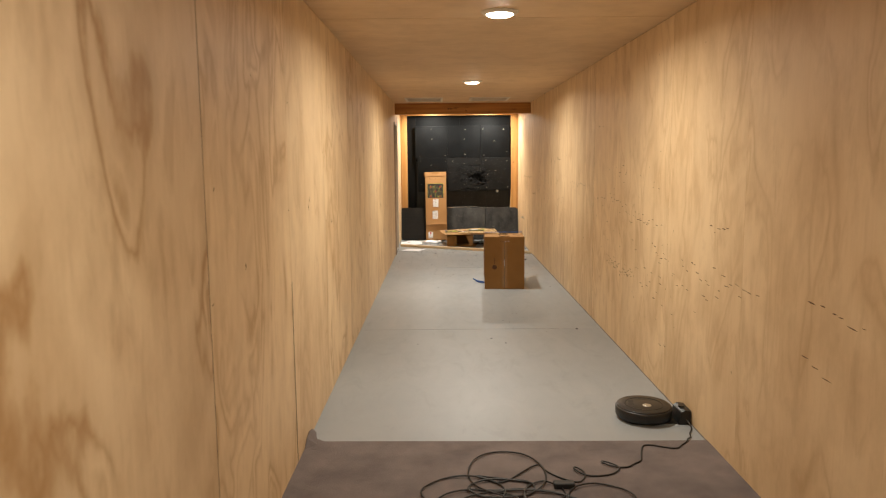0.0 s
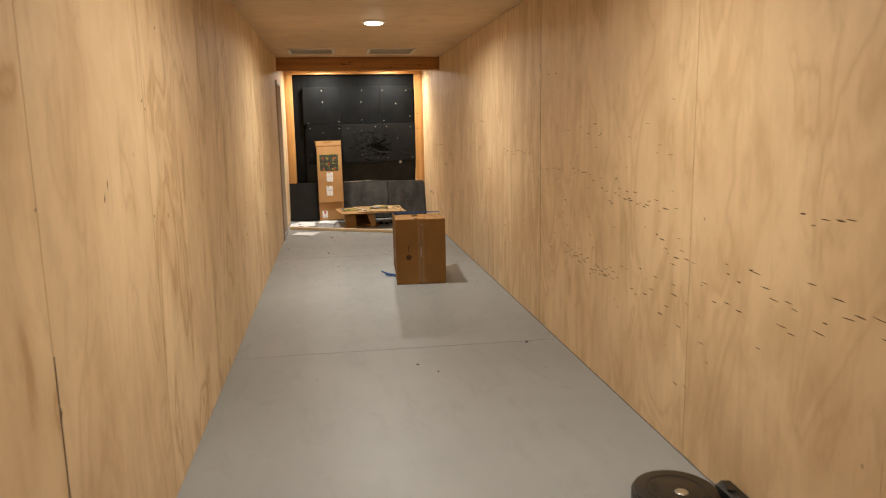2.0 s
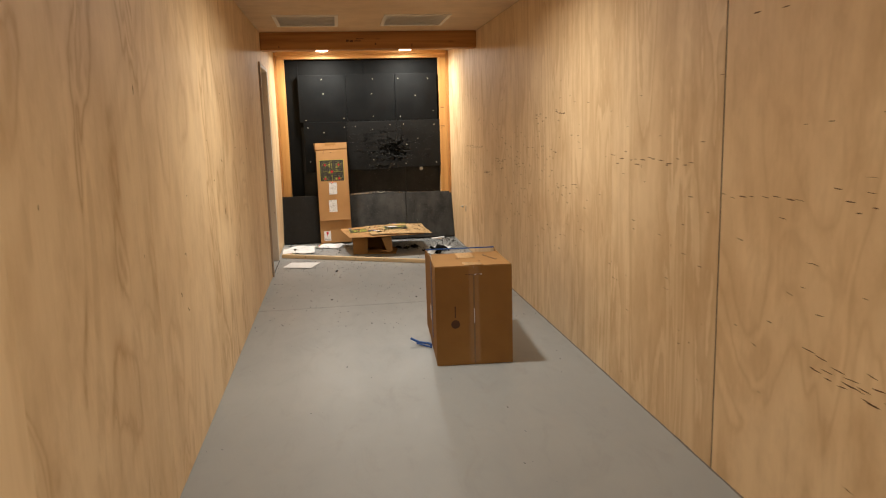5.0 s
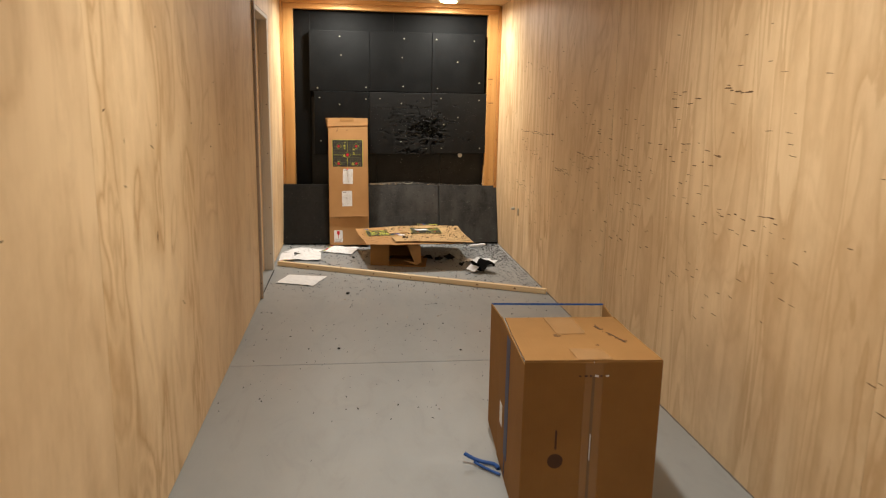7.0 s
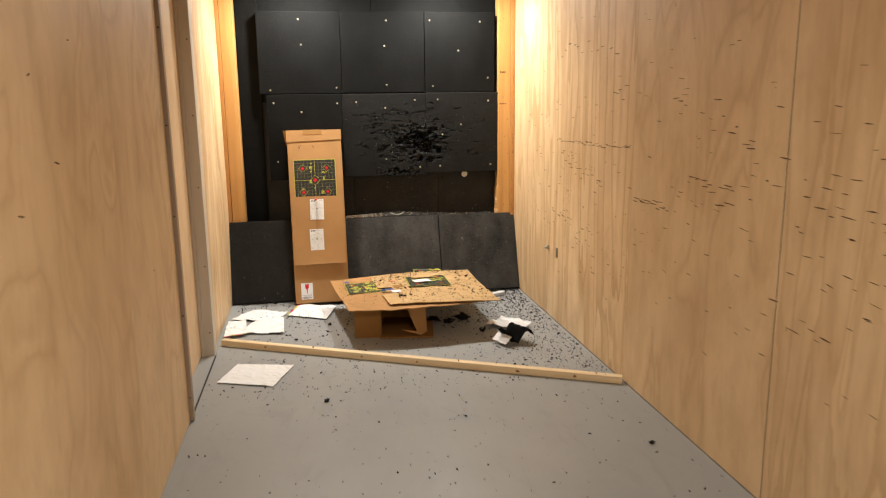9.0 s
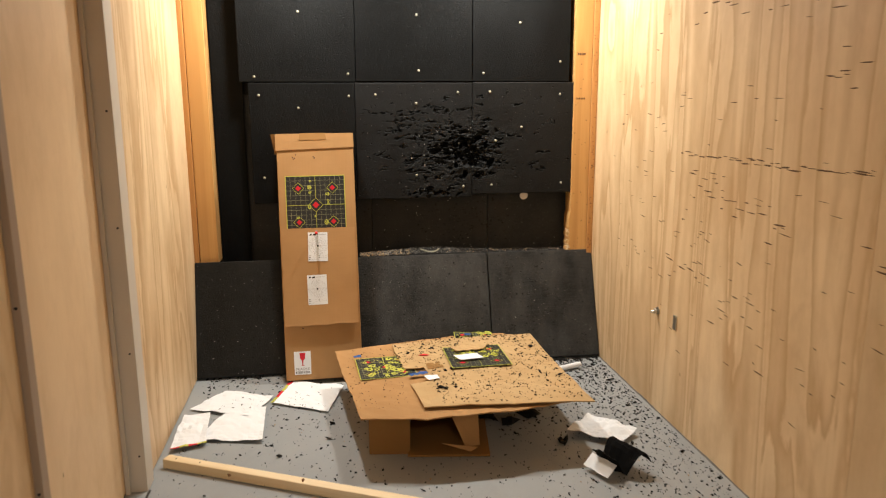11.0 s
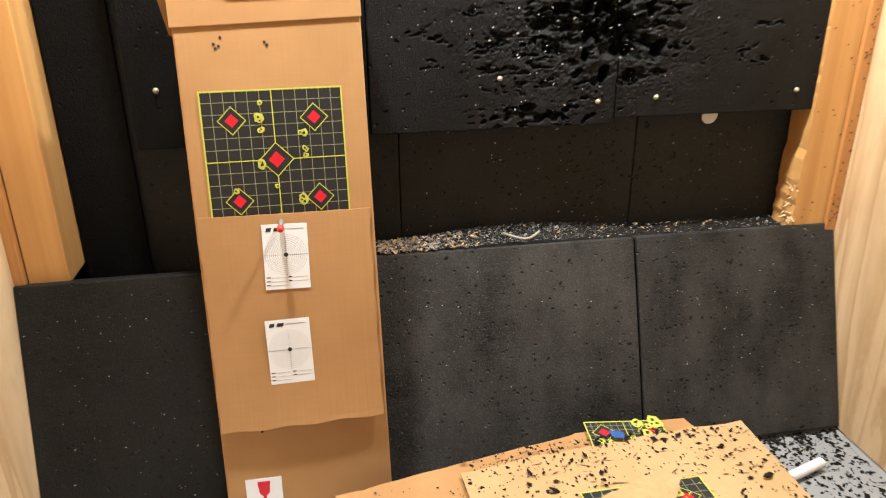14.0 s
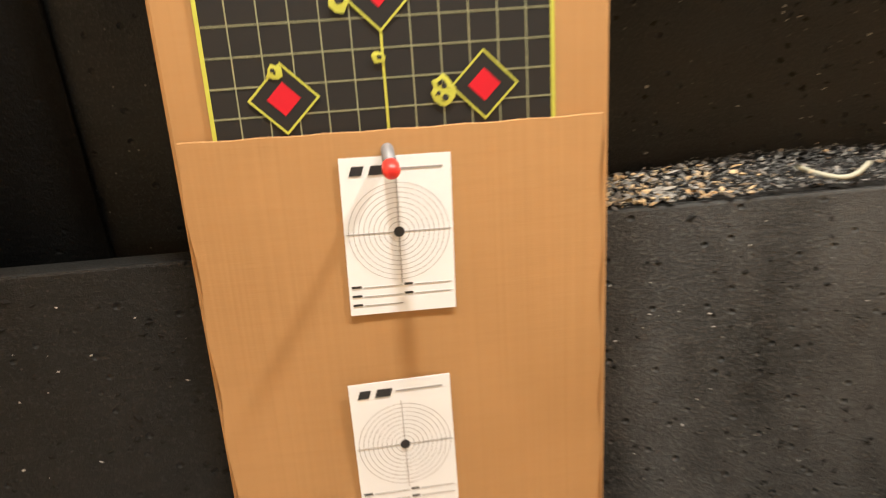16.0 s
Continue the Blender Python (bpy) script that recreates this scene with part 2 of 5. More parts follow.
RUBBER = rubber("rubber_mat", (0.0024, 0.0027, 0.0030), (0.0058, 0.0064, 0.0068), 0.5, 0.10, 0.012)
# clean leaning mat: base colour raised for the overhead light it catches
RUBBER_CLEAN = rubber("rubber_mat_clean_lit", (0.0075, 0.0078, 0.0078), (0.019, 0.0192, 0.0185), 0.9, 0.2, 0.05)
RUBBER_SHOT = rubber("rubber_mat_torn", (0.0030, 0.0033, 0.0036), (0.0088, 0.0094, 0.0099), 2.2, 0.20)
# scuffed and speckled, and paler too for light on the tilted faces
RUBBER_BASE = rubber("rubber_mat_scuffed_lit", (0.0115, 0.0118, 0.0118), (0.054, 0.0535, 0.0515), 1.9)
# rear sheets: tone raised against the shade there, bluish against warm bounce
RUBBER_BACK = rubber("rubber_sheet_lifted", (0.0085, 0.0100, 0.0113), (0.024, 0.0270, 0.0290), 1.6, 0.3)
CRUMB = Nodes("rubber_crumb", 0.8, 0.0, 0.15).colour((0.013, 0.012, 0.011)).mat


def cardboard(name, light, dark, flutes=0.0):
    n = Nodes(name, 0.78, 0.0, 0.25)
    s = shift_of(n, 9.0)
    fibre = n.noise(n.stretch((14, 14, 150), s), 1.0, 3.0, 0.6)
    flute = n.noise(n.stretch((120, 3, 2.0), s), 1.0, 1.0)
    stain = n.noise(n.stretch((2.6, 2.6, 2.6), s), 1.0, 4.0, 0.6)
    c = n.mix(n.ramp(stain, [(0.35, 0.0), (0.7, 1.0)]), light, dark)
    c = n.mix(n.math("MULTIPLY", n.ramp(fibre, [(0.45, 0.0), (0.75, 1.0)]), 0.18), c, dark)
    n.colour(c).bump(n.math("ADD", fibre, n.math("MULTIPLY", flute, 1.5)), 0.12, 0.002)
    return n.mat


CARD = cardboard("cardboard_kraft", (0.44, 0.250, 0.105), (0.36, 0.20, 0.08))
# brown card, dark enough to carry the shade on the crate's upright sides
CARD_DARK = cardboard("cardboard_brown_shade", (0.285, 0.150, 0.047), (0.235, 0.118, 0.035))
# the same card painted lighter for the lamplight on the crate's top
CARD_LIT = cardboard("cardboard_top_lit", (0.315, 0.168, 0.058), (0.265, 0.138, 0.046))
CARD_PALE = cardboard("cardboard_pale", (0.53, 0.365, 0.185), (0.44, 0.29, 0.135))


def plain(name, colour, roughness=0.6, metallic=0.0, grain=300.0, amount=0.1):
    n = Nodes(name, roughness, metallic)
    g = n.noise(n.stretch((grain, grain, grain)), 1.0, 2.0)
    w = n.noise(n.stretch((7, 7, 7)), 1.0, 3.0)
    c = n.mix(n.math("MULTIPLY", w, amount * 1.5), colour, tuple(0.6 * v for v in colour))
    n.colour(n.mix(n.math("MULTIPLY", g, amount), c, tuple(0.5 * v for v in colour))).bump(g, 0.05, 0.001)
    return n.mat


JAMB = plain("primed_timber", (0.62, 0.565, 0.49), 0.55)
JAMB_EDGE = plain("jamb_edge", (0.38, 0.295, 0.225), 0.6)
PAPER = plain("white_paper", (0.83, 0.86, 0.90), 0.8, 0, 60, 0.06)
INK = plain("black_ink", (0.02, 0.02, 0.022), 0.7)
GREY_INK = plain("grey_ink", (0.30, 0.30, 0.31), 0.8)
TARGET_BLACK = plain("target_black", (0.010, 0.010, 0.011), 0.55)
TARGET_YELLOW = plain("target_yellow", (0.60, 0.62, 0.085), 0.55, 0, 90, 0.35)
TARGET_LINE = plain("target_line", (0.27, 0.285, 0.17), 0.5)
TARGET_RED = plain("target_red", (0.60, 0.004, 0.020), 0.5)
RED = plain("red_plastic", (0.75, 0.03, 0.025), 0.35)
BLUE_TAPE = plain("blue_tape", (0.018, 0.085, 0.33), 0.6)
STEEL = plain("zinc_steel", (0.62, 0.60, 0.54), 0.32, 0.9)
BRASS = plain("yellow_zinc", (0.40, 0.385, 0.30), 0.6, 0.4)
PRINT_KNOT = plain("knot_wood", (0.27, 0.13, 0.05), 0.6)
NAVY_TAPE = plain("navy_tape", (0.014, 0.030, 0.115), 0.5)
PRINT = plain("brown_print", (0.075, 0.032, 0.014), 0.8)
TAPE_EDGE = plain("tape_strip", (0.20, 0.125, 0.062), 0.22)
TORN_STRIP = plain("torn_strip_paper", (0.36, 0.35, 0.27), 0.7)
BLACK_PLASTIC = plain("black_plastic", (0.010, 0.0095, 0.009), 0.42)
GLOSS_TOP = plain("dark_gloss_plastic", (0.020, 0.017, 0.014), 0.35)
CORD = plain("black_cord", (0.012, 0.011, 0.010), 0.5)
WHITE_TRIM = plain("white_trim", (0.78, 0.76, 0.72), 0.45)
VENT = plain("vent_enamel", (0.86, 0.80, 0.71), 0.5)
LEAD_GLINT = plain("lead_glint_fleck", (0.36, 0.35, 0.33), 0.5)
GRAZE = plain("graze_dark", (0.13, 0.068, 0.030), 0.9)
SHAFT = plain("grey_shaft", (0.16, 0.16, 0.17), 0.45)
clear = Nodes("clear_tape", 0.12, 0.0, 0.8)
clear.colour(clear.mix(clear.noise(clear.stretch((9, 9, 9)), 1.0, 3.0), (0.31, 0.168, 0.060), (0.37, 0.21, 0.085)))
CLEAR_TAPE = clear.mat
seam_tape = Nodes("seam_tape", 0.22, 0.0, 0.6)
seam_tape.colour(seam_tape.mix(seam_tape.noise(seam_tape.stretch((4, 4, 12)), 1.0, 3.0), (0.265, 0.138, 0.046), (0.305, 0.168, 0.062)))
SEAM_TAPE = seam_tape.mat
glow = Nodes("led_diffuser", 0.4)
glow.bsdf.inputs["Emission Color"].default_value = (1.0, 0.88, 0.70, 1)
glow.bsdf.inputs["Emission Strength"].default_value = 90.0
GLOW = glow.mat

# ---- structure ----
rng = random.Random(7)

floor = tagged(part("floor", block(-0.1, W + 0.1, Y0, Y1 + 0.2, -0.16, -0.015), JOINT),
               "grey painted concrete floor with saw-cut joints", "floor", kind="structure")
carpet_poly = [(0.0, Y0, 0), (W, Y0, 0), (W, 4.23, 0), (1.6, 4.235, 0), (0.09, 4.262, 0), (0.045, 4.30, 0), (0.002, 4.43, 0), (0.0, 4.43, 0)]
carpet = tagged(part("carpet", prism([(x, y, 0.0005) for x, y, _ in carpet_poly], (0, 0, 0.007)), CARPET),
                "worn grey-brown carpet laid over the concrete", "carpet", kind="structure")
curl = bmesh.new()
for i in range(5):
    a = i / 4
    curl.verts.new((0.003 + 0.002 * i, 4.15 + 0.27 * a, 0.008 + 0.10 * (1 - a) * a * 2))
    curl.verts.new((0.07 - 0.045 * a, 4.15 + 0.24 * a, 0.009))
curl.verts.ensure_lookup_table()
for i in range(4):
    curl.faces.new([curl.verts[2 * i + k] for k in (0, 1, 3, 2)])
curled = part("carpet_corner", curl, CARPET, carpet)
curled.modifiers.new("thick", "SOLIDIFY").thickness = 0.006

wall_left = tagged(part("wall_left", block(-0.14, -0.02, Y0, 11.94, 0, H + 0.1), JOINT),
                   "tunnel wall lined with pale pine plywood sheets", "wall", kind="structure")
part("stud_wall", block(-0.14, -0.02, 11.941, 12.954, 2.12, H + 0.1), JOINT, wall_left)
part("stud_wall", block(-0.16, -0.044, 12.955, Y1, 0, H + 0.1), JOINT, wall_left)
wall_right = tagged(part("wall_right", block(W + 0.02, W + 0.14, Y0, Y1, 0, H + 0.1), JOINT),
                    "tunnel wall of pine plywood scarred by pellets", "wall", kind="structure")
# never in view: added to close the tunnel behind the camera's start
wall_south = tagged(part("wall_south", block(-0.14, W + 0.14, Y0 - 0.1, Y0, 0, H + 0.1), PLY),
                    "unseen plywood wall added to close the tunnel behind the carpet", "wall", kind="structure")
wall_back = tagged(part("wall_back", block(-0.14, W + 0.14, Y1, Y1 + 0.12, 0, H + 0.1), RUBBER_BACK),
                   "end wall of the tunnel, lined with black rubber", "wall", kind="structure")
ceil_bm = bmesh.new()
for a, b in zip((Y0, 0.25, 2.66, 5.1, 7.53, 9.96), (0.247, 2.655, 5.090, 7.526, 9.956, Y1)):
    block(-0.04, W, a, b, H, H + 0.018, 0, ceil_bm)
block(-0.14, W + 0.14, Y0, Y1, H + 0.02, H + 0.1, 0, ceil_bm)
ceiling = tagged(part("ceiling", ceil_bm, PLY_CEIL), "plywood sheet ceiling with fine cross joints", "ceiling", kind="structure")

# ---- beam, vents, downlights ----
beam = tagged(part("ceiling_beam", block(0.001, W - 0.001, 12.27, 12.41, 2.253, H, 0.004), BEAM_WOOD),
              "orange-brown timber beam across the ceiling", "beam")
for x0, x1, z0, z1 in ((0.855, 0.885, 2.325, 2.345), (0.892, 0.925, 2.322, 2.340), (0.935, 1.005, 2.328, 2.336), (0.955, 1.03, 2.350, 2.356), (1.145, 1.16, 2.29, 2.31), (1.52, 1.53, 2.27, 2.30), (0.18, 0.187, 2.27, 2.29)):
    part("stamp_mark", block(x0, x1, 12.2685, 12.2698, z0, z1), GRAZE, beam)
for k, (x0, x1) in enumerate(((0.215, 0.775), (1.175, 1.765))):
    vent = thing("ceiling_vent", pose(x0, 11.15, H), "grey enamelled ceiling vent with narrow slats", "vent", "ceiling vents")
    w, d = x1 - x0, 0.66
    part("backing", block(0.01, w - 0.01, 0.01, d - 0.01, -0.003, -0.001), VENT, vent)
    for a in ((0, w, 0, 0.03), (0, w, d - 0.03, d), (0, 0.03, 0.03, d - 0.03), (w - 0.03, w, 0.03, d - 0.03)):
        part("frame", block(*a, -0.012, 0), VENT, vent)
    for i in range(20):
        y = 0.045 + i * (d - 0.09) / 19
        part("slat", prism([(0.03, y - 0.013, -0.009), (0.03, y + 0.012, -0.006), (0.03, y + 0.012, -0.0045), (0.03, y - 0.013, -0.0075)], (w - 0.06, 0, 0)), VENT, vent)


for lx, ly, _ in LAMPS:
    spot = thing("recessed_downlight", pose(lx, ly, H), "round recessed ceiling downlight with a white rim, switched on", "light", "downlights")
    smooth(part("rim", lathe([(0.080, -0.001), (0.080, -0.017), (0.084, -0.020), (0.092, -0.018), (0.112, -0.007), (0.116, 0.0)], 48), WHITE_TRIM, spot))
    part("diffuser", lathe([(0.079, -0.012), (0.078, -0.020), (0.068, -0.026), (0.045, -0.030), (0.010, -0.0315)], 40), GLOW, spot, "glowing warm white diffuser")

# ---- door in the wall ----
door = thing("door_1", pose(0, 11.925, 0), "closed flush veneered door in a grey-primed jamb", "door", kind="structure")
part("door_leaf", block(-0.115, -0.078, 0.058, 0.934, 0.012, 2.075, 0.002), PLY_DOOR, door, "pale veneered flush leaf")
part("jamb", block(-0.135, 0.018, 0.017, 0.056, 0.004, 2.115, 0.002), JAMB_EDGE, door, "raw grey-brown jamb board standing proud")
part("jamb", block(-0.135, -0.003, 0.935, 1.028, 0.004, 2.115, 0.002), JAMB, door, "grey-primed jamb board")
part("jamb_head", block(-0.135, 0.004, 0.057, 0.934, 2.08, 2.113, 0.002), JAMB, door)
part("stop", block(-0.077, -0.062, 0.918, 0.934, 0.006, 2.08), JAMB, door)
part("threshold", block(-0.135, -0.004, 0.057, 0.934, -0.004, 0.007), FLOOR, door, "painted concrete sill")
part("sill_gap", block(-0.004, 0.004, 0.057, 0.95, 0.0005, 0.0022), JOINT, door, "dark gap along the sill")
for z in (0.12, 0.52, 0.98, 1.38, 1.79):
    part("nail_hole", rod(0.004, (0.008, 0.0155, z), (0.008, 0.018, z), 8), INK, door)
    part("nail_hole", rod(0.004, (-0.022, 0.9335, z + 0.03), (-0.022, 0.936, z + 0.03), 8), INK, door)
part("corner_bead", block(-0.0245, -0.011, 1.030, 1.037, 0.0, H), WHITE_TRIM, wall_left).location = (0, 11.925, 0)

def shard(bm, p, size, flat, r, upright=False):
    """One irregular flake at p."""
    spin = Euler((r.uniform(-0.5, 0.5), r.uniform(-0.5, 0.5), r.uniform(0, 6.3))).to_matrix().to_4x4()
    sx, sy, sz = size * r.uniform(0.7, 1.4), size * r.uniform(0.35, 0.9), size * flat * r.uniform(0.5, 1.2)
    if upright:
        spin = pose(0, 0, 0, 90, 0, 0) @ pose(0, 0, 0, 0, 0, r.gauss(0, 25))
    m = Matrix.Translation(p) @ spin @ Matrix.Diagonal((sx, sy, sz, 1))
    pts = [Vector((1, r.uniform(-.3, .3), 0)), Vector((r.uniform(-.3, .3), 1, 0)), Vector((-1, r.uniform(-.3, .3), 0)), Vector((r.uniform(-.3, .3), -1, 0))]
    ring = [bm.verts.new(m @ q) for q in pts]
    top, low = bm.verts.new(m @ Vector((r.uniform(-.4, .4), r.uniform(-.4, .4), 1))), bm.verts.new(m @ Vector((0, 0, -1)))
    for i in range(4):
        bm.faces.new((ring[i], ring[(i + 1) % 4], top))
        bm.faces.new((ring[(i + 1) % 4], ring[i], low))


# ---- end wall: timber frame, rubber sheets and mats ----
def ragged(x, x_in, z0, z1, seed, bite):
    """The outline of a board whose inner edge is chewed near its foot."""
    r = random.Random(seed)
    pts = [(x, z0), (x_in, z0)]
    z = z0
    while z < z1 - 0.05:
        z += r.uniform(0.004, 0.030)
        k = (1.0 if z < z0 + bite else 0.12) if bite else 0.0
        pts.append((x_in + (0.0028 * k * r.uniform(-1, 1.0) - 0.006 * k) * (1 if x_in < x else -1) + 0.0015 * r.uniform(-1, 1), z))
    return pts + [(x_in, z1), (x, z1)]


frame_left = thing("timber_post", pose(0, 14.175, 0), "varnished orange pine post beside the black end wall", "post", "end wall timbers")
part("post", block(0.003, 0.098, 0.0, 0.14, 0.59, 2.335, 0.003), POST_WOOD, frame_left)
part("side_board", block(-0.0235, 0.001, -0.018, 0.14, 0.59, 2.42, 0.002), SIDE_WOOD, frame_left, "darker reddish edge board")
frame_right = thing("timber_post", pose(0, 14.2, 0), "orange pine post chewed and pitted by pellets along its edge", "post", "end wall timbers")
part("post", prism([(x, 0.0, z) for x, z in ragged(2.165, 2.068, 0.56, 2.335, 4, 0.24)], (0, 0.095, 0)), POST_WOOD, frame_right)
part("side_board", block(2.167, W - 0.0015, -0.012, 0.095, 0.56, 2.42, 0.002), SIDE_WOOD, frame_right, "darker pitted edge board")
chips = bmesh.new()
r4 = random.Random(9)
for _ in range(70):
    z = 0.575 + 0.16 * r4.random() ** 2.2
    p = Vector((2.060 + r4.uniform(-0.004, 0.014), r4.uniform(-0.003, 0.05), z))
    rod(0.0035, p, p + Vector((r4.uniform(-0.022, 0.004), r4.uniform(-0.012, 0.004), r4.uniform(-0.012, 0.02))), 4, 0.0006, chips)
tagged(part("splinters", chips, SPLINTER, frame_right, "pale torn splinters"), kind="stuff")
pits = bmesh.new()
for k in range(130):
    x, z = r4.uniform(2.172, 2.197) if k % 4 else r4.uniform(2.075, 2.165), 0.6 + 1.6 * r4.random() ** 1.2
    rod(r4.uniform(0.0012, 0.0030), (x, -0.0135 if x > 2.166 else -0.0015, z), (x, 0.001, z), 7, None, pits)
for k in range(4):
    part("stamp_mark", block(2.082 + 0.012 * k, 2.090 + 0.012 * k, -0.0012, 0.0002, 1.690, 1.702), GRAZE, frame_right)
    part("stamp_mark", block(2.080 + 0.014 * k, 2.089 + 0.014 * k, -0.0012, 0.0002, 1.450, 1.460), GRAZE, frame_right)
tagged(part("pellet_pits", pits, GRAZE, frame_right), kind="stuff")
header = thing("timber_header", pose(0, 14.2, 0), "varnished orange pine header over the black end wall", "beam", "end wall timbers")
part("header", block(0.003, 2.165, 0.0, 0.095, 2.337, 2.424, 0.003), HEAD_WOOD, header)
part("ledger", block(0.003, 2.165, -0.045, -0.002, 2.385, 2.424, 0.003), HEAD_WOOD, header)

sheet_spans = ((0.10, 0.93, 0.3, 1.48), (0.933, 1.60, 0.3, 1.48), (1.603, 2.12, 0.3, 1.48), (0.10, 1.1, 1.484, 2.336), (1.103, 2.12, 1.484, 2.336))
for x0, x1, z0, z1 in sheet_spans:
    # lamplit upper sheets get the blacker rubber, shaded lower ones the raised tone
    part("rubber_sheet", block(x0, x1, 14.305, 14.33, z0, z1, 0.002), RUBBER if z0 > 1 else RUBBER_BACK, wall_back)

part("rubber_sheet", block(0.104, 0.262, 14.293, 14.303, 0.40, 2.334, 0.003), RUBBER, wall_back)
HIT = (1.475, 1.165)        # the most-shot spot
r5 = np.random.default_rng(11)
craters = []
for i in range(760):
    if i % 5 == 0:
        hx, hz = r5.normal(HIT[0] - 0.13, 0.23), r5.normal(HIT[1] + 0.05, 0.125)
    cx, cz = r5.normal(hx, 0.020), r5.normal(hz, 0.007)
    near = math.exp(-((cx - HIT[0]) / 0.22) ** 2 - ((cz - HIT[1]) / 0.14) ** 2)
    k = 0.75 + 0.75 * near
    craters.append((cx, cz, k * r5.uniform(0.004, 0.018), k * r5.uniform(0.0025, 0.0065), k * r5.uniform(0.004, 0.016), r5.uniform(-0.2, 0.2)))
for _ in range(46):
    cx, cz = r5.normal(HIT[0] + 0.005, 0.048), r5.normal(HIT[1] - 0.01, 0.045)
    craters.append((cx, cz, r5.uniform(0.010, 0.026), r5.uniform(0.008, 0.024), r5.uniform(0.03, 0.06), r5.uniform(-0.6, 0.6)))
for _ in range(26):
    cx, cz = r5.normal(HIT[0] - 0.13, 0.06), r5.normal(HIT[1] + 0.005, 0.03)
    craters.append((cx, cz, r5.uniform(0.012, 0.028), r5.uniform(0.004, 0.010), r5.uniform(0.02, 0.035), r5.uniform(-0.2, 0.2)))
for _ in range(70):
    cx, cz = r5.uniform(0.88, 2.05), r5.uniform(0.93, 1.5)
    craters.append((cx, cz, r5.uniform(0.003, 0.007), r5.uniform(0.002, 0.004), r5.uniform(0.004, 0.010), 0.0))
for _ in range(34):
    craters.append((r5.normal(1.27, 0.06), r5.normal(0.94, 0.014), r5.uniform(0.008, 0.02), r5.uniform(0.004, 0.010), r5.uniform(0.01, 0.03), 0.1))


def wobble(shape, cell, amount):
    """Smooth random field on a grid."""
    h, w = shape
    g = r5.normal(0, amount, (h // cell + 3, w // cell + 3))
    yy, xx = np.arange(h) / cell, np.arange(w) / cell
    j, i = yy.astype(int), xx.astype(int)
    fy, fx = (yy - j)[:, None], (xx - i)[None, :]
    return (g[j][:, i] * (1 - fy) + g[j + 1][:, i] * fy) * (1 - fx) + (g[j][:, i + 1] * (1 - fy) + g[j + 1][:, i + 1] * fy) * fx


def shot_mat(x0, x1, z0, z1, thick):
    """A rubber mat whose face is a fine grid, torn by the craters."""
    nx, nz = int((x1 - x0) / 0.0030), int((z1 - z0) / 0.0030)
    xs, zs = np.meshgrid(np.linspace(x0, x1, nx), np.linspace(z0, z1, nz))
    depth = np.zeros_like(xs)
    xw, zw = xs + wobble(xs.shape, 3, 0.0028) + wobble(xs.shape, 8, 0.004), zs + wobble(xs.shape, 3, 0.0022) + wobble(xs.shape, 8, 0.003)
    for cx, cz, rx, rz, d, lean in craters:
        if not (x0 - 0.05 < cx < x1 + 0.05):
            continue
        u, v = (xw - cx) / rx, (zw - cz - lean * (xw - cx)) / rz
        depth = np.maximum(depth, d * np.clip(1.25 - (u * u + v * v), 0, 1))
    damage = np.exp(-(((xs - HIT[0] + 0.05) / 0.30) ** 2 + ((zs - HIT[1]) / 0.20) ** 2))
    depth += damage * (wobble(xs.shape, 2, 0.0016) + wobble(xs.shape, 9, 0.0025))
    depth = np.minimum(depth, thick - 0.004)
    edge = (xs == x0) | (xs == x1) | (zs == z0) | (zs == z1)
    depth[edge] = np.maximum(depth[edge], 0.002)
    verts = [(float(x), float(d), float(z)) for x, d, z in zip(xs.ravel(), depth.ravel(), zs.ravel())]
    faces = [(j * nx + i, j * nx + i + 1, (j + 1) * nx + i + 1, (j + 1) * nx + i) for j in range(nz - 1) for i in range(nx - 1)]
    rim = [i for i in range(nx)] + [j * nx + nx - 1 for j in range(1, nz)] + [(nz - 1) * nx + i for i in range(nx - 2, -1, -1)] + [j * nx for j in range(nz - 2, 0, -1)]
    base = len(verts)
    verts += [(verts[i][0], thick, verts[i][2]) for i in rim]
    k = len(rim)
    faces += [(rim[i], base + i, base + (i + 1) % k, rim[(i + 1) % k]) for i in range(k)]
    faces.append(tuple(base + i for i in range(k)))
    me = bpy.data.meshes.new("rubber_face")
    me.from_pydata(verts, [], faces)
    return me


def bolt_on(parent, x, z, r=0.0056):
    bm = lathe([(r * 1.25, 0), (r * 1.25, 0.0015), (r * 0.8, 0.002), (r * 0.75, 0.006), (r * 0.45, 0.0075)], 12)
    ob = part("bolt", bm, BRASS, parent, "yellow-zinc bolt head")
    ob.matrix_basis = pose(x, -0.001, z, 90)
    smooth(ob)


MATS = [(0.255, 0.858, 1.545, 2.135, 0), (0.861, 1.490, 1.548, 2.14, 1), (1.494, 2.040, 1.548, 2.14, 0),
        (0.298, 0.850, 0.905, 1.541, 0), (0.853, 1.490, 0.915, 1.541, 2), (1.493, 2.068, 0.930, 1.544, 2)]
BOLTS = [(0.333, 1.572), (0.351, 1.478), (0.552, 1.411), (0.819, 1.587), (0.819, 1.472), (0.962, 1.479), (1.197, 1.605), (1.181, 1.433),
         (1.411, 1.49), (1.589, 1.493), (1.553, 1.593), (1.989, 1.479), (0.36, 1.044), (1.771, 1.301), (1.624, 1.226),
         (1.986, 1.655), (1.18, 1.043), (1.443, 0.976), (1.603, 0.981), (2.008, 0.985), (0.558, 2.08), (0.57, 1.9), (1.205, 2.076),
         (1.187, 1.892), (1.535, 2.078), (1.924, 2.072), (1.755, 1.859)]
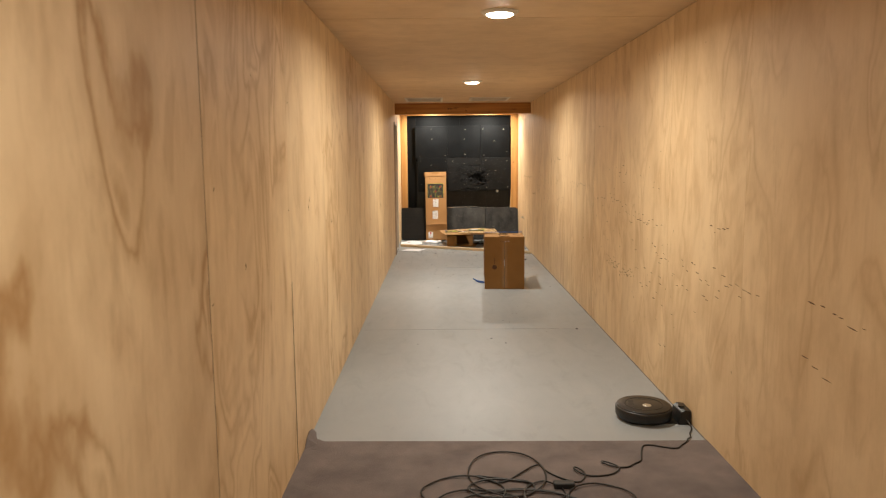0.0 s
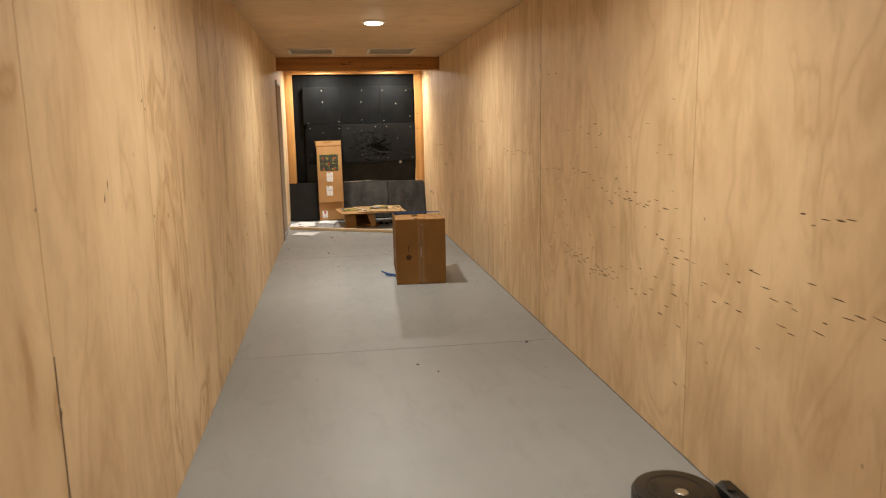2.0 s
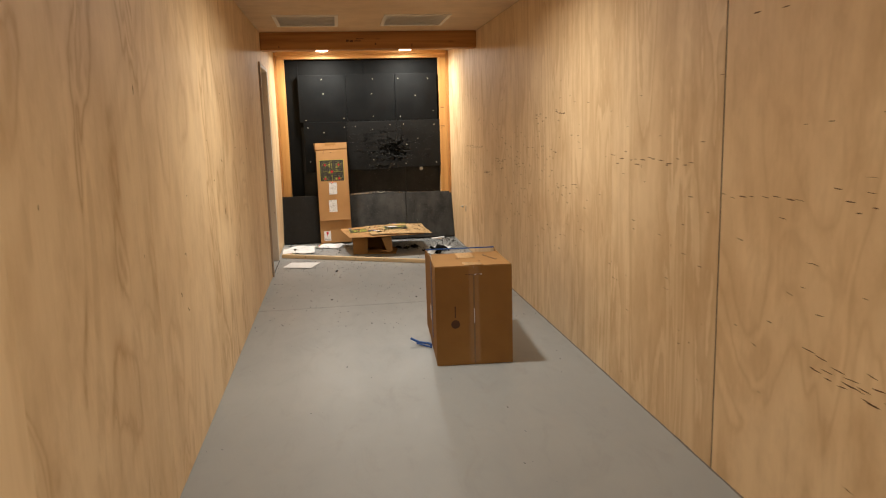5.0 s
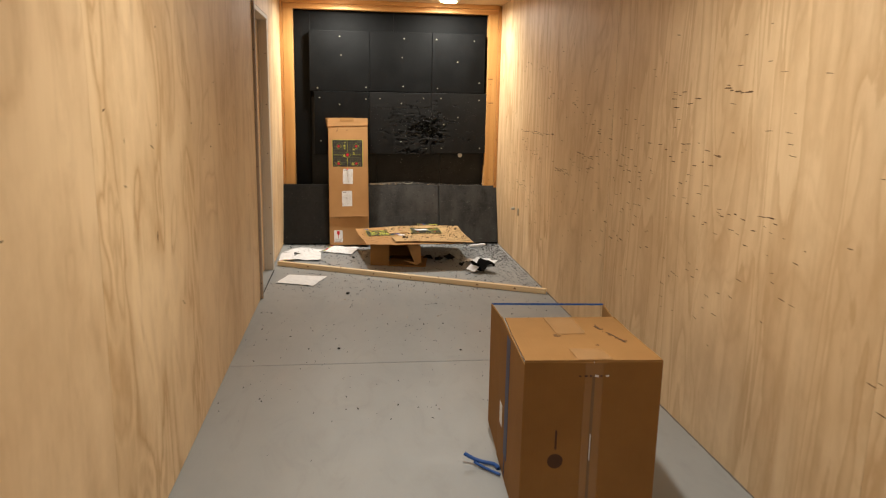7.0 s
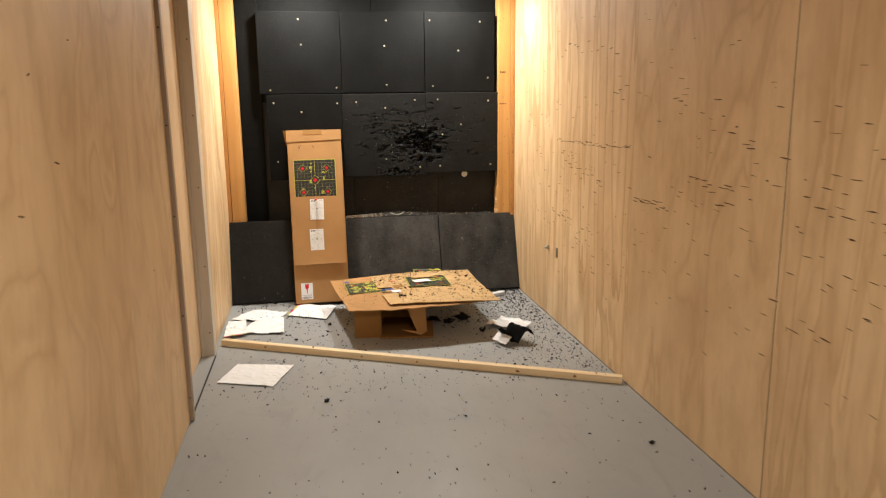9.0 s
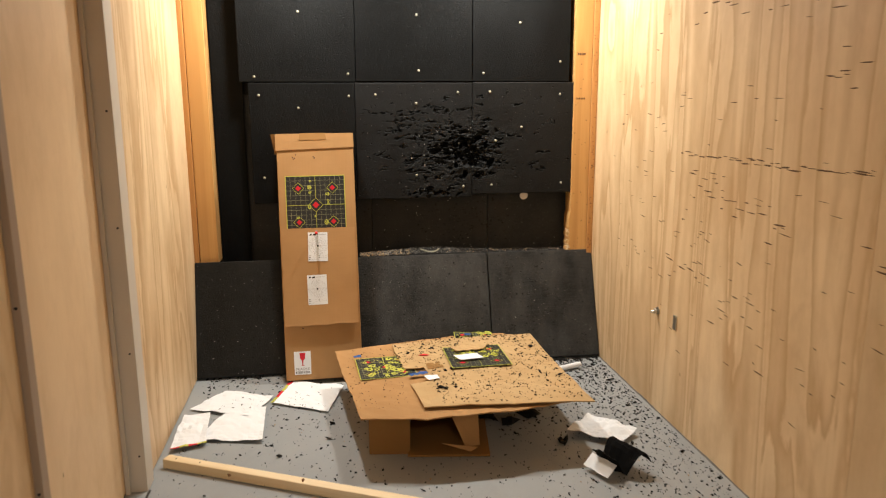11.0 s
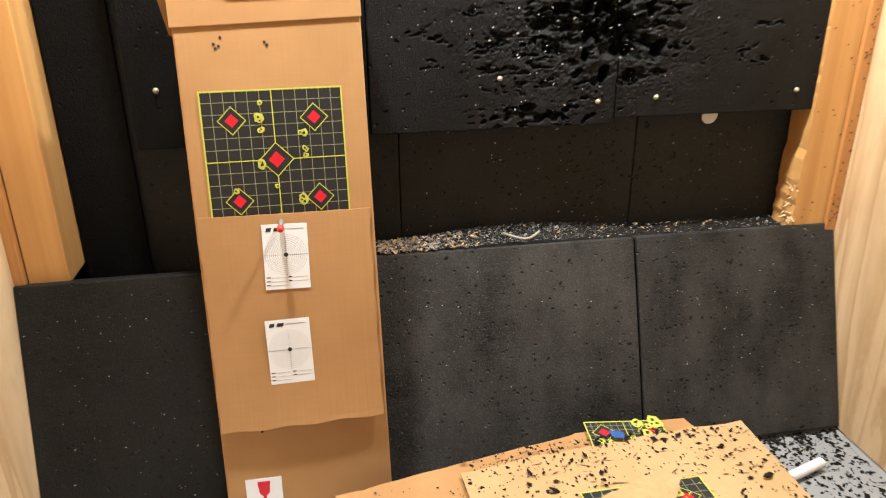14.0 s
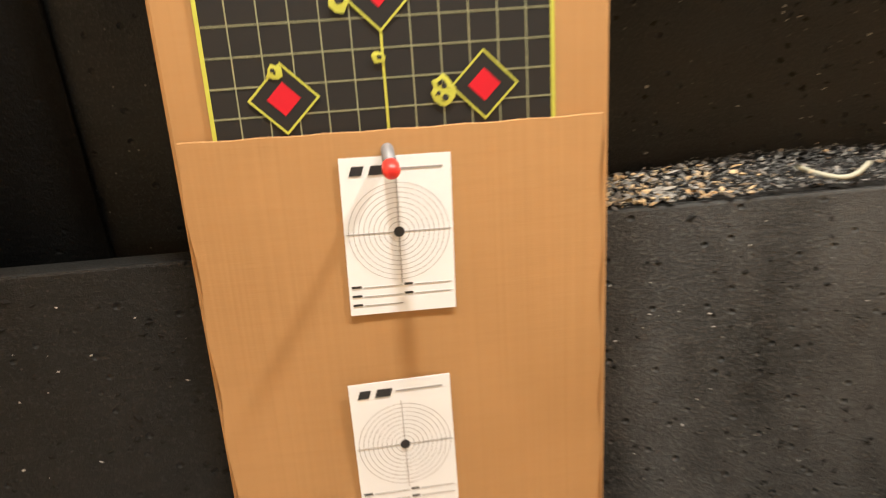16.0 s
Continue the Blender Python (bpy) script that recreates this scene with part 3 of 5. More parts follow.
for x0, x1, z0, z1, shot in MATS:
    y_face = 14.21 + 0.004 * rng.random()
    mat_ob = thing("rubber_mat", pose(0, y_face, 0),
                   "black rubber mat torn open by pellets, bolted to the end wall" if shot == 2 else "black rubber mat bolted to the end wall",
                   "rubber mat", "wall mats")
    if shot == 2:
        me = shot_mat(x0, x1, z0, z1, 0.088)
        me.materials.append(RUBBER_SHOT)
        face = new("rubber_slab", me)
        face.parent = mat_ob
    else:
        part("rubber_slab", block(x0, x1, 0, 0.088, z0, z1, 0.003), RUBBER, mat_ob)
    for bx, bz in BOLTS:
        if x0 <= bx < x1 and z0 <= bz < z1:
            bolt_on(mat_ob, bx, bz)
flecks, holes = bmesh.new(), bmesh.new()
r10 = random.Random(31)
# pale flecks as painted glints on the torn, glossy rubber
for _ in range(300):
    x, z = r10.gauss(HIT[0] - 0.08, 0.24), r10.gauss(HIT[1], 0.14)
    if 0.87 < x < 2.04 and 0.95 < z < 1.52:
        shard(flecks, Vector((x, 14.2125, z)), 0.0012 + 0.003 * r10.random() ** 2, 0.5, r10, True)
tagged(part("lead_flecks", flecks, LEAD_GLINT), "pale flecks painted as glints on the torn rubber mats", "debris", kind="stuff")
# dark flakes drawn for the shade inside pits in the rear sheet
for _ in range(230):
    wide = r10.random() < 0.5
    x, z = (r10.gauss(1.46, 0.16), r10.gauss(0.78, 0.06)) if wide else (r10.uniform(0.62, 2.05), r10.uniform(0.62, 0.93))
    if 0.3 < x < 2.05 and 0.61 < z < 1.0:
        shard(holes, Vector((x, 14.3045, z)), r10.uniform(0.002, 0.007), 0.3, r10, True)
pale = bmesh.new()
for _ in range(120):
    shard(pale, Vector((r10.uniform(0.62, 2.05), 14.3045, 0.61 + 0.30 * r10.random() ** 1.6)), 0.001 + 0.003 * r10.random() ** 2, 0.4, r10, True)
tagged(part("lead_flecks", pale, LEAD_GLINT), "grey lead flecks on the sheet behind the mats", "debris", kind="stuff")
tagged(part("rubber_grit", holes, CRUMB), "dark flakes drawn for shaded pits in the sheet behind the mats", "debris", kind="stuff")
washer = tagged(part("washer", lathe([(0.006, 0), (0.022, 0), (0.024, 0.001), (0.022, 0.003), (0.006, 0.003)], 24), WHITE_TRIM),
                "white fender washer caught under a rubber mat", "washer")
washer.matrix_world = pose(1.814, 14.298, 0.905, 96)

for x0, x1, y, tall, back, lab in ((-0.022, 0.60, 13.985, 0.613, 0.160, "clean black rubber mat leaning against the end wall"),
                             (0.603, 1.574, 13.992, 0.612, 0.205, "scuffed black rubber mat leaning under the shot mats"),
                             (1.580, 2.196, 13.995, 0.612, 0.200, "scuffed black rubber mat leaning beside the plywood wall")):
    m = thing("rubber_mat", pose(x0, y, 0.0005 + 0.05 * back / tall, -math.degrees(math.asin(back / tall))), lab, "rubber mat", "leaning mats")
    part("rubber_slab", block(0, x1 - x0, 0, 0.05, 0, tall, 0.004), RUBBER_BASE if x0 > 0.1 else RUBBER_CLEAN, m)

r9 = random.Random(14)
for m in [o for o in bpy.data.objects if o.get("group") == "leaning mats"]:
    wide, dark, pale = m.children[0].dimensions.x or 0.6, bmesh.new(), bmesh.new()
    span = max(v.co.x for v in m.children[0].data.vertices)
    scarred = span > 0.605 or m.location.x > 1
    # dark flakes stand for shaded gouges in the mat's face
    for _ in range(260 if scarred else 40):
        shard(dark, Vector((r9.uniform(0.01, span - 0.01), -0.0006, r9.uniform(0.01, 0.60))), r9.uniform(0.0015, 0.0065), 0.3, r9, True)
    for _ in range(120 if scarred else 5):
        shard(pale, Vector((r9.uniform(0.01, span - 0.01), -0.0006, r9.uniform(0.01, 0.60))), 0.0008 + 0.0022 * r9.random() ** 2, 0.4, r9, True)
    tagged(part("rubber_grit", dark, CRUMB, m), kind="stuff")
    tagged(part("lead_grit", pale, LEAD_GLINT, m), kind="stuff")

rubble = bmesh.new()
bmesh.ops.create_grid(rubble, x_segments=130, y_segments=14, size=0.5, matrix=pose(1.4, 14.258, 0.583) @ Matrix.Diagonal((1.46, 0.105, 1, 1)))
for v in rubble.verts:
    heap = 0.022 * math.exp(-((v.co.x - 1.25) / 0.28) ** 2)
    v.co.z += heap * (v.co.y - 14.19) / 0.12 + 0.006 * noise.noise(v.co * 60) + 0.004 * noise.noise(v.co * 170)
rub = tagged(part("rubble", rubble, CRUMB), "ledge of black rubber rubble behind the leaning mats", "debris", kind="stuff")
smooth(rub)


cn = Nodes("chip_mix", 0.8)
cn.colour(cn.ramp(cn.island(), [(0.0, (0.36, 0.22, 0.10)), (0.25, (0.52, 0.38, 0.21)), (0.45, (0.10, 0.09, 0.08)), (0.7, (0.30, 0.28, 0.25)), (0.85, (0.03, 0.028, 0.025)), (1.0, (0.20, 0.14, 0.08))]))
CHIPS = cn.mat
gn = Nodes("lead_grit_mix", 0.6)
gn.colour(gn.ramp(gn.island(), [(0.0, (0.02, 0.02, 0.02)), (0.55, (0.05, 0.05, 0.05)), (0.8, (0.13, 0.13, 0.125)), (1.0, (0.30, 0.29, 0.27))]))
GRIT_MIX = gn.mat
r6 = random.Random(21)
ledge = bmesh.new()
grit = bmesh.new()
for _ in range(2600):
    x = r6.gauss(1.22, 0.17) if r6.random() < 0.8 else r6.uniform(0.9, 2.05)
    if 0.86 < x < 2.05:
        y = r6.uniform(14.200, 14.29)
        shard(grit, Vector((x, y, 0.594 + 0.022 * math.exp(-((x - 1.25) / 0.28) ** 2) * (y - 14.17) / 0.1 + r6.uniform(0, 0.004))), r6.uniform(0.0010, 0.0034), 0.5, r6)
tagged(part("lead_grit", grit, GRIT_MIX), "grey lead and rubber grit heaped on the mat ledge", "debris", kind="stuff")
for _ in range(1050):
    x = 0.86 + abs(r6.gauss(0, 0.13)) if r6.random() < 0.78 else r6.uniform(0.84, 2.05)
    if x > 2.06:
        continue
    y = r6.uniform(14.199, 14.285)
    shard(ledge, Vector((x, y, 0.594 + 0.02 * math.exp(-((x - 1.25) / 0.28) ** 2) * (y - 14.17) / 0.1 + r6.uniform(0, 0.006))), 0.0016 + 0.0075 * r6.random() ** 2, 0.35, r6)
tagged(part("wood_chips", ledge, CHIPS), "pale wood and lead chips heaped on the mat ledge", "debris", kind="stuff")
twist = [(1.20 + 0.105 * i / 7, 14.225 - 0.012 * i / 7 + 0.01 * math.sin(i), 0.622 - 0.016 * math.sin(i * 0.45)) for i in range(8)]
tagged(cable("torn_strip", twist, 0.0036, TORN_STRIP), "twisted pale strip of torn target lying on the ledge", "scrap")

# ---- tall box with its targets ----
LEAN = 10.6
tall = thing("tall_cardboard_box", pose(0.434, 13.854, 0.022, -LEAN, -0.5), "tall brown cardboard box leaning on the black mats", "box")
bw, bh, bd = 0.408, 1.275, 0.115
tb = block(0.014, bw, 0, bd, 0, bh, 0.004)
bmesh.ops.bisect_plane(tb, geom=tb.verts[:] + tb.edges[:] + tb.faces[:], plane_co=(0, 0, 0.6), plane_no=(0, 0, 1))
part("body", tb, CARD, tall)
part("top_flap", prism([(0.010, -0.0045, bh - 0.082), (bw + 0.002, -0.0045, bh - 0.070), (bw + 0.001, -0.006, bh + 0.003), (0.010, -0.006, bh + 0.004)], (0, 0.004, 0)),
     CARD, tall, "folded-down flap taped along the top")
part("side_flap", prism([(0.006, -0.010, bh + 0.003), (-0.012, -0.012, bh + 0.001), (0.004, 0.02, bh - 0.095), (0.012, 0.02, bh - 0.095)], (0.002, 0.05, 0)), CARD_DARK, tall)
part("packing_tape", prism([(0.13, -0.0075, bh - 0.03), (0.27, -0.0075, bh - 0.028), (0.265, -0.0068, bh + 0.0055), (0.135, -0.0068, bh + 0.0055)], (0, 0.001, 0)), CLEAR_TAPE, tall)
part("packing_tape", block(0.14, 0.26, -0.004, bd * 0.8, bh + 0.0045, bh + 0.006), CLEAR_TAPE, tall)
for px, pz in ((0.095, 1.157), (0.105, 1.153), (0.098, 1.148), (0.20, 1.158), (0.205, 1.152), (0.11, 1.17), (0.11, 0.27)):
    part("pellet_hole", rod(0.0032, (px, -0.0012, pz), (px, 0.002, pz), 10), INK, tall)
front = bmesh.new()
nu, nv = 24, 30
top_edge, low_edge = 0.790, 0.283
grid = [[front.verts.new((0.020 + 0.378 * i / nu + 0.0016 * math.sin(j * 0.9) * (i in (0, nu)),
                          -0.0075 - 0.004 * math.sin(math.pi * i / nu) - 0.012 * (1 - j / nv) ** 5,
                          low_edge + (top_edge - low_edge) * j / nv + (0.0025 * math.sin(i * 0.8) + 0.006 * i / nu if j == 0 else 0.0)
                          + (0.0005 * math.sin(i * 1.7) + -0.003 * i / nu if j == nv else 0.0))) for i in range(nu + 1)] for j in range(nv + 1)]
for j in range(nv):
    for i in range(nu):
        front.faces.new((grid[j][i], grid[j][i + 1], grid[j + 1][i + 1], grid[j + 1][i]))
fp = part("front_panel", front, CARD, tall, "cut cardboard panel fixed over the front")
fp.modifiers.new("thick", "SOLIDIFY").thickness = 0.004
sticker = part("sticker", block(0.058, 0.143, -0.0015, -0.0004, 0.030, 0.150), PAPER, tall, "white fragile label with a red glass")
part("glass_mark", prism([(0.086, -0.0022, 0.142), (0.116, -0.0022, 0.142), (0.113, -0.0022, 0.112), (0.105, -0.0022, 0.104), (0.103, -0.0022, 0.082), (0.110, -0.0022, 0.076),
                          (0.092, -0.0022, 0.076), (0.099, -0.0022, 0.082), (0.097, -0.0022, 0.104), (0.089, -0.0022, 0.112)], (0, 0.0006, 0)), TARGET_RED, sticker)


def lettering(word, size, material, m, parent, name="word"):
    data = bpy.data.curves.new("word", "FONT")
    data.body, data.size, data.align_x, data.extrude = word, size, "CENTER", 0.0002
    tmp = new("tmp", data)
    me = bpy.data.meshes.new_from_object(tmp.evaluated_get(bpy.context.evaluated_depsgraph_get()))
    bpy.data.objects.remove(tmp)
    me.materials.append(material)
    ob = new(name, me)
    ob.parent, ob.matrix_basis = parent, m
    return ob


lettering("FRAGILE", 0.019, GREY_INK, pose(0.1005, -0.0020, 0.052, 90), sticker)
for k in range(16):
    part("bar", block(0.064 + k * 0.0045, 0.066 + k * 0.0045 + 0.001 * (k % 3 == 0), -0.0021, -0.0016, 0.036, 0.047), INK, sticker)


def splat(bm, x, z, r, y, rr):
    n = 9
    ring = [(r * rr.uniform(0.7, 1.25), 2 * math.pi * i / n) for i in range(n)]
    inner = [(x + 0.45 * q * math.cos(a), y - 0.0003, z + 0.45 * q * math.sin(a)) for q, a in ring]
    outer = [(x + q * math.cos(a), y, z + q * math.sin(a)) for q, a in ring]
    vi, vo = [bm.verts.new(p) for p in inner], [bm.verts.new(p) for p in outer]
    for i in range(n):
        bm.faces.new((vi[i], vi[(i + 1) % n], vo[(i + 1) % n], vo[i]))


def diamond(bm, x, z, r, y, w=0.0):
    a = [(x, z + r), (x + r, z), (x, z - r), (x - r, z)]
    if not w:
        bm.faces.new([bm.verts.new((p, y, q)) for p, q in a])
        return
    b = [(x, z + r - w), (x + r - w, z), (x, z - r + w), (x - r + w, z)]
    va, vb = [bm.verts.new((p, y, q)) for p, q in a], [bm.verts.new((p, y, q)) for p, q in b]
    for i in range(4):
        bm.faces.new((va[i], va[(i + 1) % 4], vb[(i + 1) % 4], vb[i]))


def splatter_target(m, size, label, hits, seed):
    """A square black grid target with a yellow edge and five red diamonds, in its own x and z plane."""
    rr = random.Random(seed)
    t = thing("splatter_target", m, label, "target", "grid targets")
    part("sheet", block(0, size, -0.0005, 0.0, 0, size), TARGET_BLACK, t)
    edge = bmesh.new()
    e = 0.0035
    for a in ((0, size, 0, e), (0, size, size - e, size), (0, e, e, size - e), (size - e, size, e, size - e)):
        block(a[0], a[1], -0.0011, -0.0006, a[2], a[3], 0, edge)
    part("border", edge, TARGET_YELLOW, t, "yellow-green border")
    cell = size / 12
    for i in range(1, 12):
        part("grid_line", block(i * cell - 0.00062, i * cell + 0.00062, -0.0009, -0.0006, e, size - e), TARGET_LINE, t)
        part("grid_line", block(e, size - e, -0.00095, -0.00062, i * cell - 0.00062, i * cell + 0.00062), TARGET_LINE, t)
    part("cross_line", block(size / 2 - 0.0011, size / 2 + 0.0011, -0.0013, -0.0008, e, size - e), TARGET_YELLOW, t)
    part("cross_line", block(e, size - e, -0.00135, -0.0008, size / 2 - 0.0011, size / 2 + 0.0011), TARGET_YELLOW, t)
    q = size * 0.212
    for x, z, r in ((q, size - q, 0.031), (size - q, size - q, 0.031), (q, q, 0.031), (size - q, q, 0.031), (size / 2, size / 2, 0.038)):
        d = bmesh.new()
        diamond(d, x, z, r, -0.0016)
        field = part("diamond", d, TARGET_BLACK, t)
        d = bmesh.new()
        diamond(d, x, z, r, -0.0019, 0.0027)
        part("outline", d, TARGET_YELLOW, field)
        d = bmesh.new()
        diamond(d, x, z, r * 0.47, -0.0019)
        part("bull", d, TARGET_RED, field, "red bullseye")
    for x, z, r in hits:
        mark = bmesh.new()
        for _ in range(2):
            splat(mark, x + rr.uniform(-0.003, 0.003), z + rr.uniform(-0.003, 0.003), r * rr.uniform(0.8, 1.1), -0.0023 - 0.0002 * rr.random(), rr)
        part("splash", mark, TARGET_YELLOW, t, "bright yellow splash")
        part("shot_hole", rod(r * 0.34, (x, -0.0028, z), (x, -0.001, z), 8), INK, t)
    return t


base_m = tall.matrix_world.copy()
HITS = [(0.128, 0.276, 0.006), (0.121, 0.246, 0.008), (0.124, 0.238, 0.007), (0.125, 0.220, 0.006), (0.215, 0.207, 0.009), (0.209, 0.209, 0.006),
        (0.216, 0.173, 0.006), (0.215, 0.160, 0.006), (0.119, 0.142, 0.009), (0.121, 0.147, 0.007), (0.150, 0.094, 0.005), (0.058, 0.089, 0.006),
        (0.204, 0.066, 0.008), (0.205, 0.056, 0.009), (0.199, 0.060, 0.006)]
splatter_target(base_m @ pose(0.051, -0.0012, 0.756), 0.305, "black grid target with five red diamonds and yellow shot splashes", HITS, 3)


def paper_target(m, w, h, label):
    """A white paper target of fine rings with a cross and a black centre."""
    t = thing("paper_target", m, label, "target", "paper targets")
    part("sheet", block(0, w, -0.0004, 0, 0, h), PAPER, t)
    cx, cz = w / 2, h * 0.53
    for i in range(1, 11):
        r = 0.0046 * i
        ring = bmesh.new()
        bmesh.ops.create_circle(ring, segments=56, radius=r)
        vi = list(ring.verts)
        vo = [ring.verts.new(v.co * ((r + 0.00045) / r)) for v in vi]
        for k in range(56):
            ring.faces.new((vi[k], vi[(k + 1) % 56], vo[(k + 1) % 56], vo[k]))
        part("ring", ring, GREY_INK, t).matrix_basis = pose(cx, -0.0008, cz, 90)
    part("cross_line", block(0.002, w - 0.002, -0.0008, -0.0005, cz - 0.0003, cz + 0.0003), GREY_INK, t)
    part("cross_line", block(cx - 0.0003, cx + 0.0003, -0.00085, -0.0005, cz - 0.05, cz + 0.05), GREY_INK, t)
    part("centre_dot", rod(0.0048, (cx, -0.0013, cz), (cx, -0.0006, cz), 20), INK, t, "black shot-out centre")
    z = h - 0.0165
    for x0, x1 in ((0.008, 0.022), (0.025, 0.043)):
        part("logo_bar", prism([(x0, -0.0009, z), (x1 - 0.003, -0.0009, z), (x1, -0.0009, z + 0.0085), (x0 + 0.003, -0.0009, z + 0.0085)], (0, 0.0003, 0)), INK, t)
    part("text_bar", block(0.046, 0.092, -0.0008, -0.0005, z + 0.004, z + 0.0055), GREY_INK, t)
    for i, zz in enumerate((0.009, 0.018, 0.027)):
        part("text_bar", block(0.003, 0.012, -0.0008, -0.0005, zz, zz + 0.0022), INK, t)
        part("text_bar", block(0.014, 0.05, -0.0008, -0.0005, zz, zz + 0.0005), GREY_INK, t)
        if i:
            part("text_bar", block(0.052, 0.060, -0.0008, -0.0005, zz, zz + 0.0022), INK, t)
            part("text_bar", block(0.062, 0.096, -0.0008, -0.0005, zz, zz + 0.0005), GREY_INK, t)
    return t


paper_target(base_m @ pose(0.153, -0.0130, 0.617, 0, 1.2), 0.100, 0.150, "white paper ring target with an arrow stuck above it")
paper_target(base_m @ pose(0.144, -0.0150, 0.390, 0, -0.6), 0.100, 0.155, "white paper ring target with one centre hole")
arrow = thing("short_arrow", base_m @ pose(0.200, -0.011, 0.772, LEAN), "short grey arrow with a red nock stuck in the box", "arrow")
smooth(part("shaft", rod(0.0060, (0, 0.02, 0), (0, -0.036, -0.002), 16), SHAFT, arrow))
smooth(part("nock", lathe([(0.0062, 0), (0.0076, 0.003), (0.0076, 0.013), (0.0058, 0.018), (0.0025, 0.0195)], 18), RED, arrow, "red nock")).matrix_basis = pose(0, -0.034, -0.002, 90)

# ---- flattened cardboard on a small carton ----
def sheet_of(name, outline, z_of, thick, material, parent=None, step=0.07, torn=0.0):
    """A flat sheet cut to an outline and bent by z_of(x, y), its rim torn by so many metres."""
    bm = bmesh.new()
    bm.faces.new([bm.verts.new((x, y, 0)) for x, y in outline])
    xs, ys = [p[0] for p in outline], [p[1] for p in outline]
    for lo, hi, axis in ((min(xs), max(xs), 0), (min(ys), max(ys), 1)):
        k = lo + step
        while k < hi - 0.01:
            co, no = [0, 0, 0], [0, 0, 0]
            co[axis], no[axis] = k, 1
            bmesh.ops.bisect_plane(bm, geom=bm.verts[:] + bm.edges[:] + bm.faces[:], plane_co=co, plane_no=no)
            k += step
    for v in bm.verts:
        if torn and any(e.is_boundary for e in v.link_edges):
            v.co += Vector((noise.noise(v.co * 90), noise.noise(v.co * 90 + Vector((5, 9, 2))), 0)) * torn
        v.co.z = z_of(v.co.x, v.co.y) + 0.8 * torn * noise.noise(v.co * 45)
    bmesh.ops.recalc_face_normals(bm, faces=bm.faces[:])
    for f in bm.faces:
        if f.normal.z < 0:
            f.normal_flip()
    ob = part(name, bm, material, parent)
    mod = ob.modifiers.new("thick", "SOLIDIFY")
    mod.thickness, mod.offset = thick, -1
    return ob


def bend_low(x, y):
    return 0.212 + 0.012 * math.sin((x - 0.7) * 2.2) - 0.035 * max(0, x - 1.42) ** 1.3 + 0.006 * math.sin(y * 5)


def bend_up(x, y):
    return bend_low(x, y) + 0.013 + 0.010 * max(0.0, 13.2 - y)


carton = thing("small_open_carton", pose(0.835, 13.03, 0, 0, 0, -8), "small open brown carton under the cardboard sheets", "box")
part("front_panel", block(0.0, 0.17, 0.0, 0.004, 0.001, 0.19), CARD_DARK, carton)
part("side_panel", block(0.0, 0.004, 0.005, 0.42, 0.001, 0.19), CARD_DARK, carton)
part("side_panel", block(0.42, 0.424, 0.10, 0.42, 0.001, 0.19), CARD_DARK, carton)
part("back_panel", block(0.005, 0.42, 0.416, 0.42, 0.001, 0.19), CARD_DARK, carton)
part("bottom_panel", block(0.16, 0.50, -0.03, 0.41, 0.002, 0.012, 0.002), CARD_DARK, carton)
part("flap", prism([(0.33, 0.02, 0.19), (0.45, 0.01, 0.19), (0.46, 0.02, 0.03), (0.40, 0.02, 0.02)], (0, 0.004, 0)), CARD, carton)
part("torn_flap", prism([(0.30, -0.015, 0.055), (0.42, -0.01, 0.015), (0.45, -0.01, 0.035), (0.36, -0.01, 0.045)], (0, 0.004, 0)), CARD, carton)
low = tagged(sheet_of("cardboard_sheet", [(0.705, 13.74), (0.735, 13.45), (0.80, 12.90), (1.05, 12.85), (1.40, 12.86), (1.66, 12.93), (1.66, 13.60), (1.60, 13.86), (1.286, 13.84)],
                      bend_low, 0.005, CARD, None, 0.05, 0.006), "large bent brown cardboard sheet resting on a small carton", "cardboard")
up = tagged(sheet_of("cardboard_sheet", [(0.985, 13.745), (1.02, 13.40), (1.085, 13.385), (1.11, 13.40), (1.12, 13.335), (1.117, 13.225), (1.03, 13.195), (1.055, 12.93), (1.42, 12.895), (1.75, 12.89), (1.735, 13.815)],
                     bend_up, 0.004, CARD_PALE, None, 0.05, 0.007), "pale torn cardboard sheet strewn with black crumbs", "cardboard")
splatter_target(pose(0.815, 13.315, bend_low(0.9, 13.4) + 0.005, -89, 0, 4), 0.262,
                              "shot-up black grid target lying on the cardboard", [(rng.uniform(0.03, 0.23), rng.uniform(0.03, 0.23), rng.uniform(0.006, 0.019)) for _ in range(26)], 5)
splatter_target(pose(1.235, 13.335, bend_up(1.3, 13.4) + 0.009, -90, 0, 1), 0.285, "torn black grid target lying on the cardboard",
                         [(rng.uniform(0.03, 0.26), rng.uniform(0.12, 0.26), rng.uniform(0.006, 0.018)) for _ in range(24)], 6)
tagged(sheet_of("paper_scrap", [(1.262, 13.475), (1.375, 13.49), (1.40, 13.42), (1.285, 13.405)], lambda x, y: bend_up(x, y) + 0.022, 0.001, PAPER, None, 0.013, 0.004), "small white paper scrap on the torn target", "paper")
tagged(sheet_of("cardboard_scrap", [(1.265, 13.585), (1.40, 13.63), (1.46, 13.61), (1.42, 13.545), (1.29, 13.53)], lambda x, y: bend_up(x, y) + 0.022 + 0.06 * max(0, y - 13.56), 0.003, CARD_PALE, None, 0.013, 0.007),
       "torn cardboard scrap on the target", "cardboard")
tagged(sheet_of("red_smudge", [(1.105, 13.562), (1.13, 13.574), (1.165, 13.566), (1.15, 13.55), (1.12, 13.552)], lambda x, y: bend_up(x, y) + 0.003, 0.001, TARGET_RED, None, 0.013, 0.007), "torn scrap of red target paper", "paper")
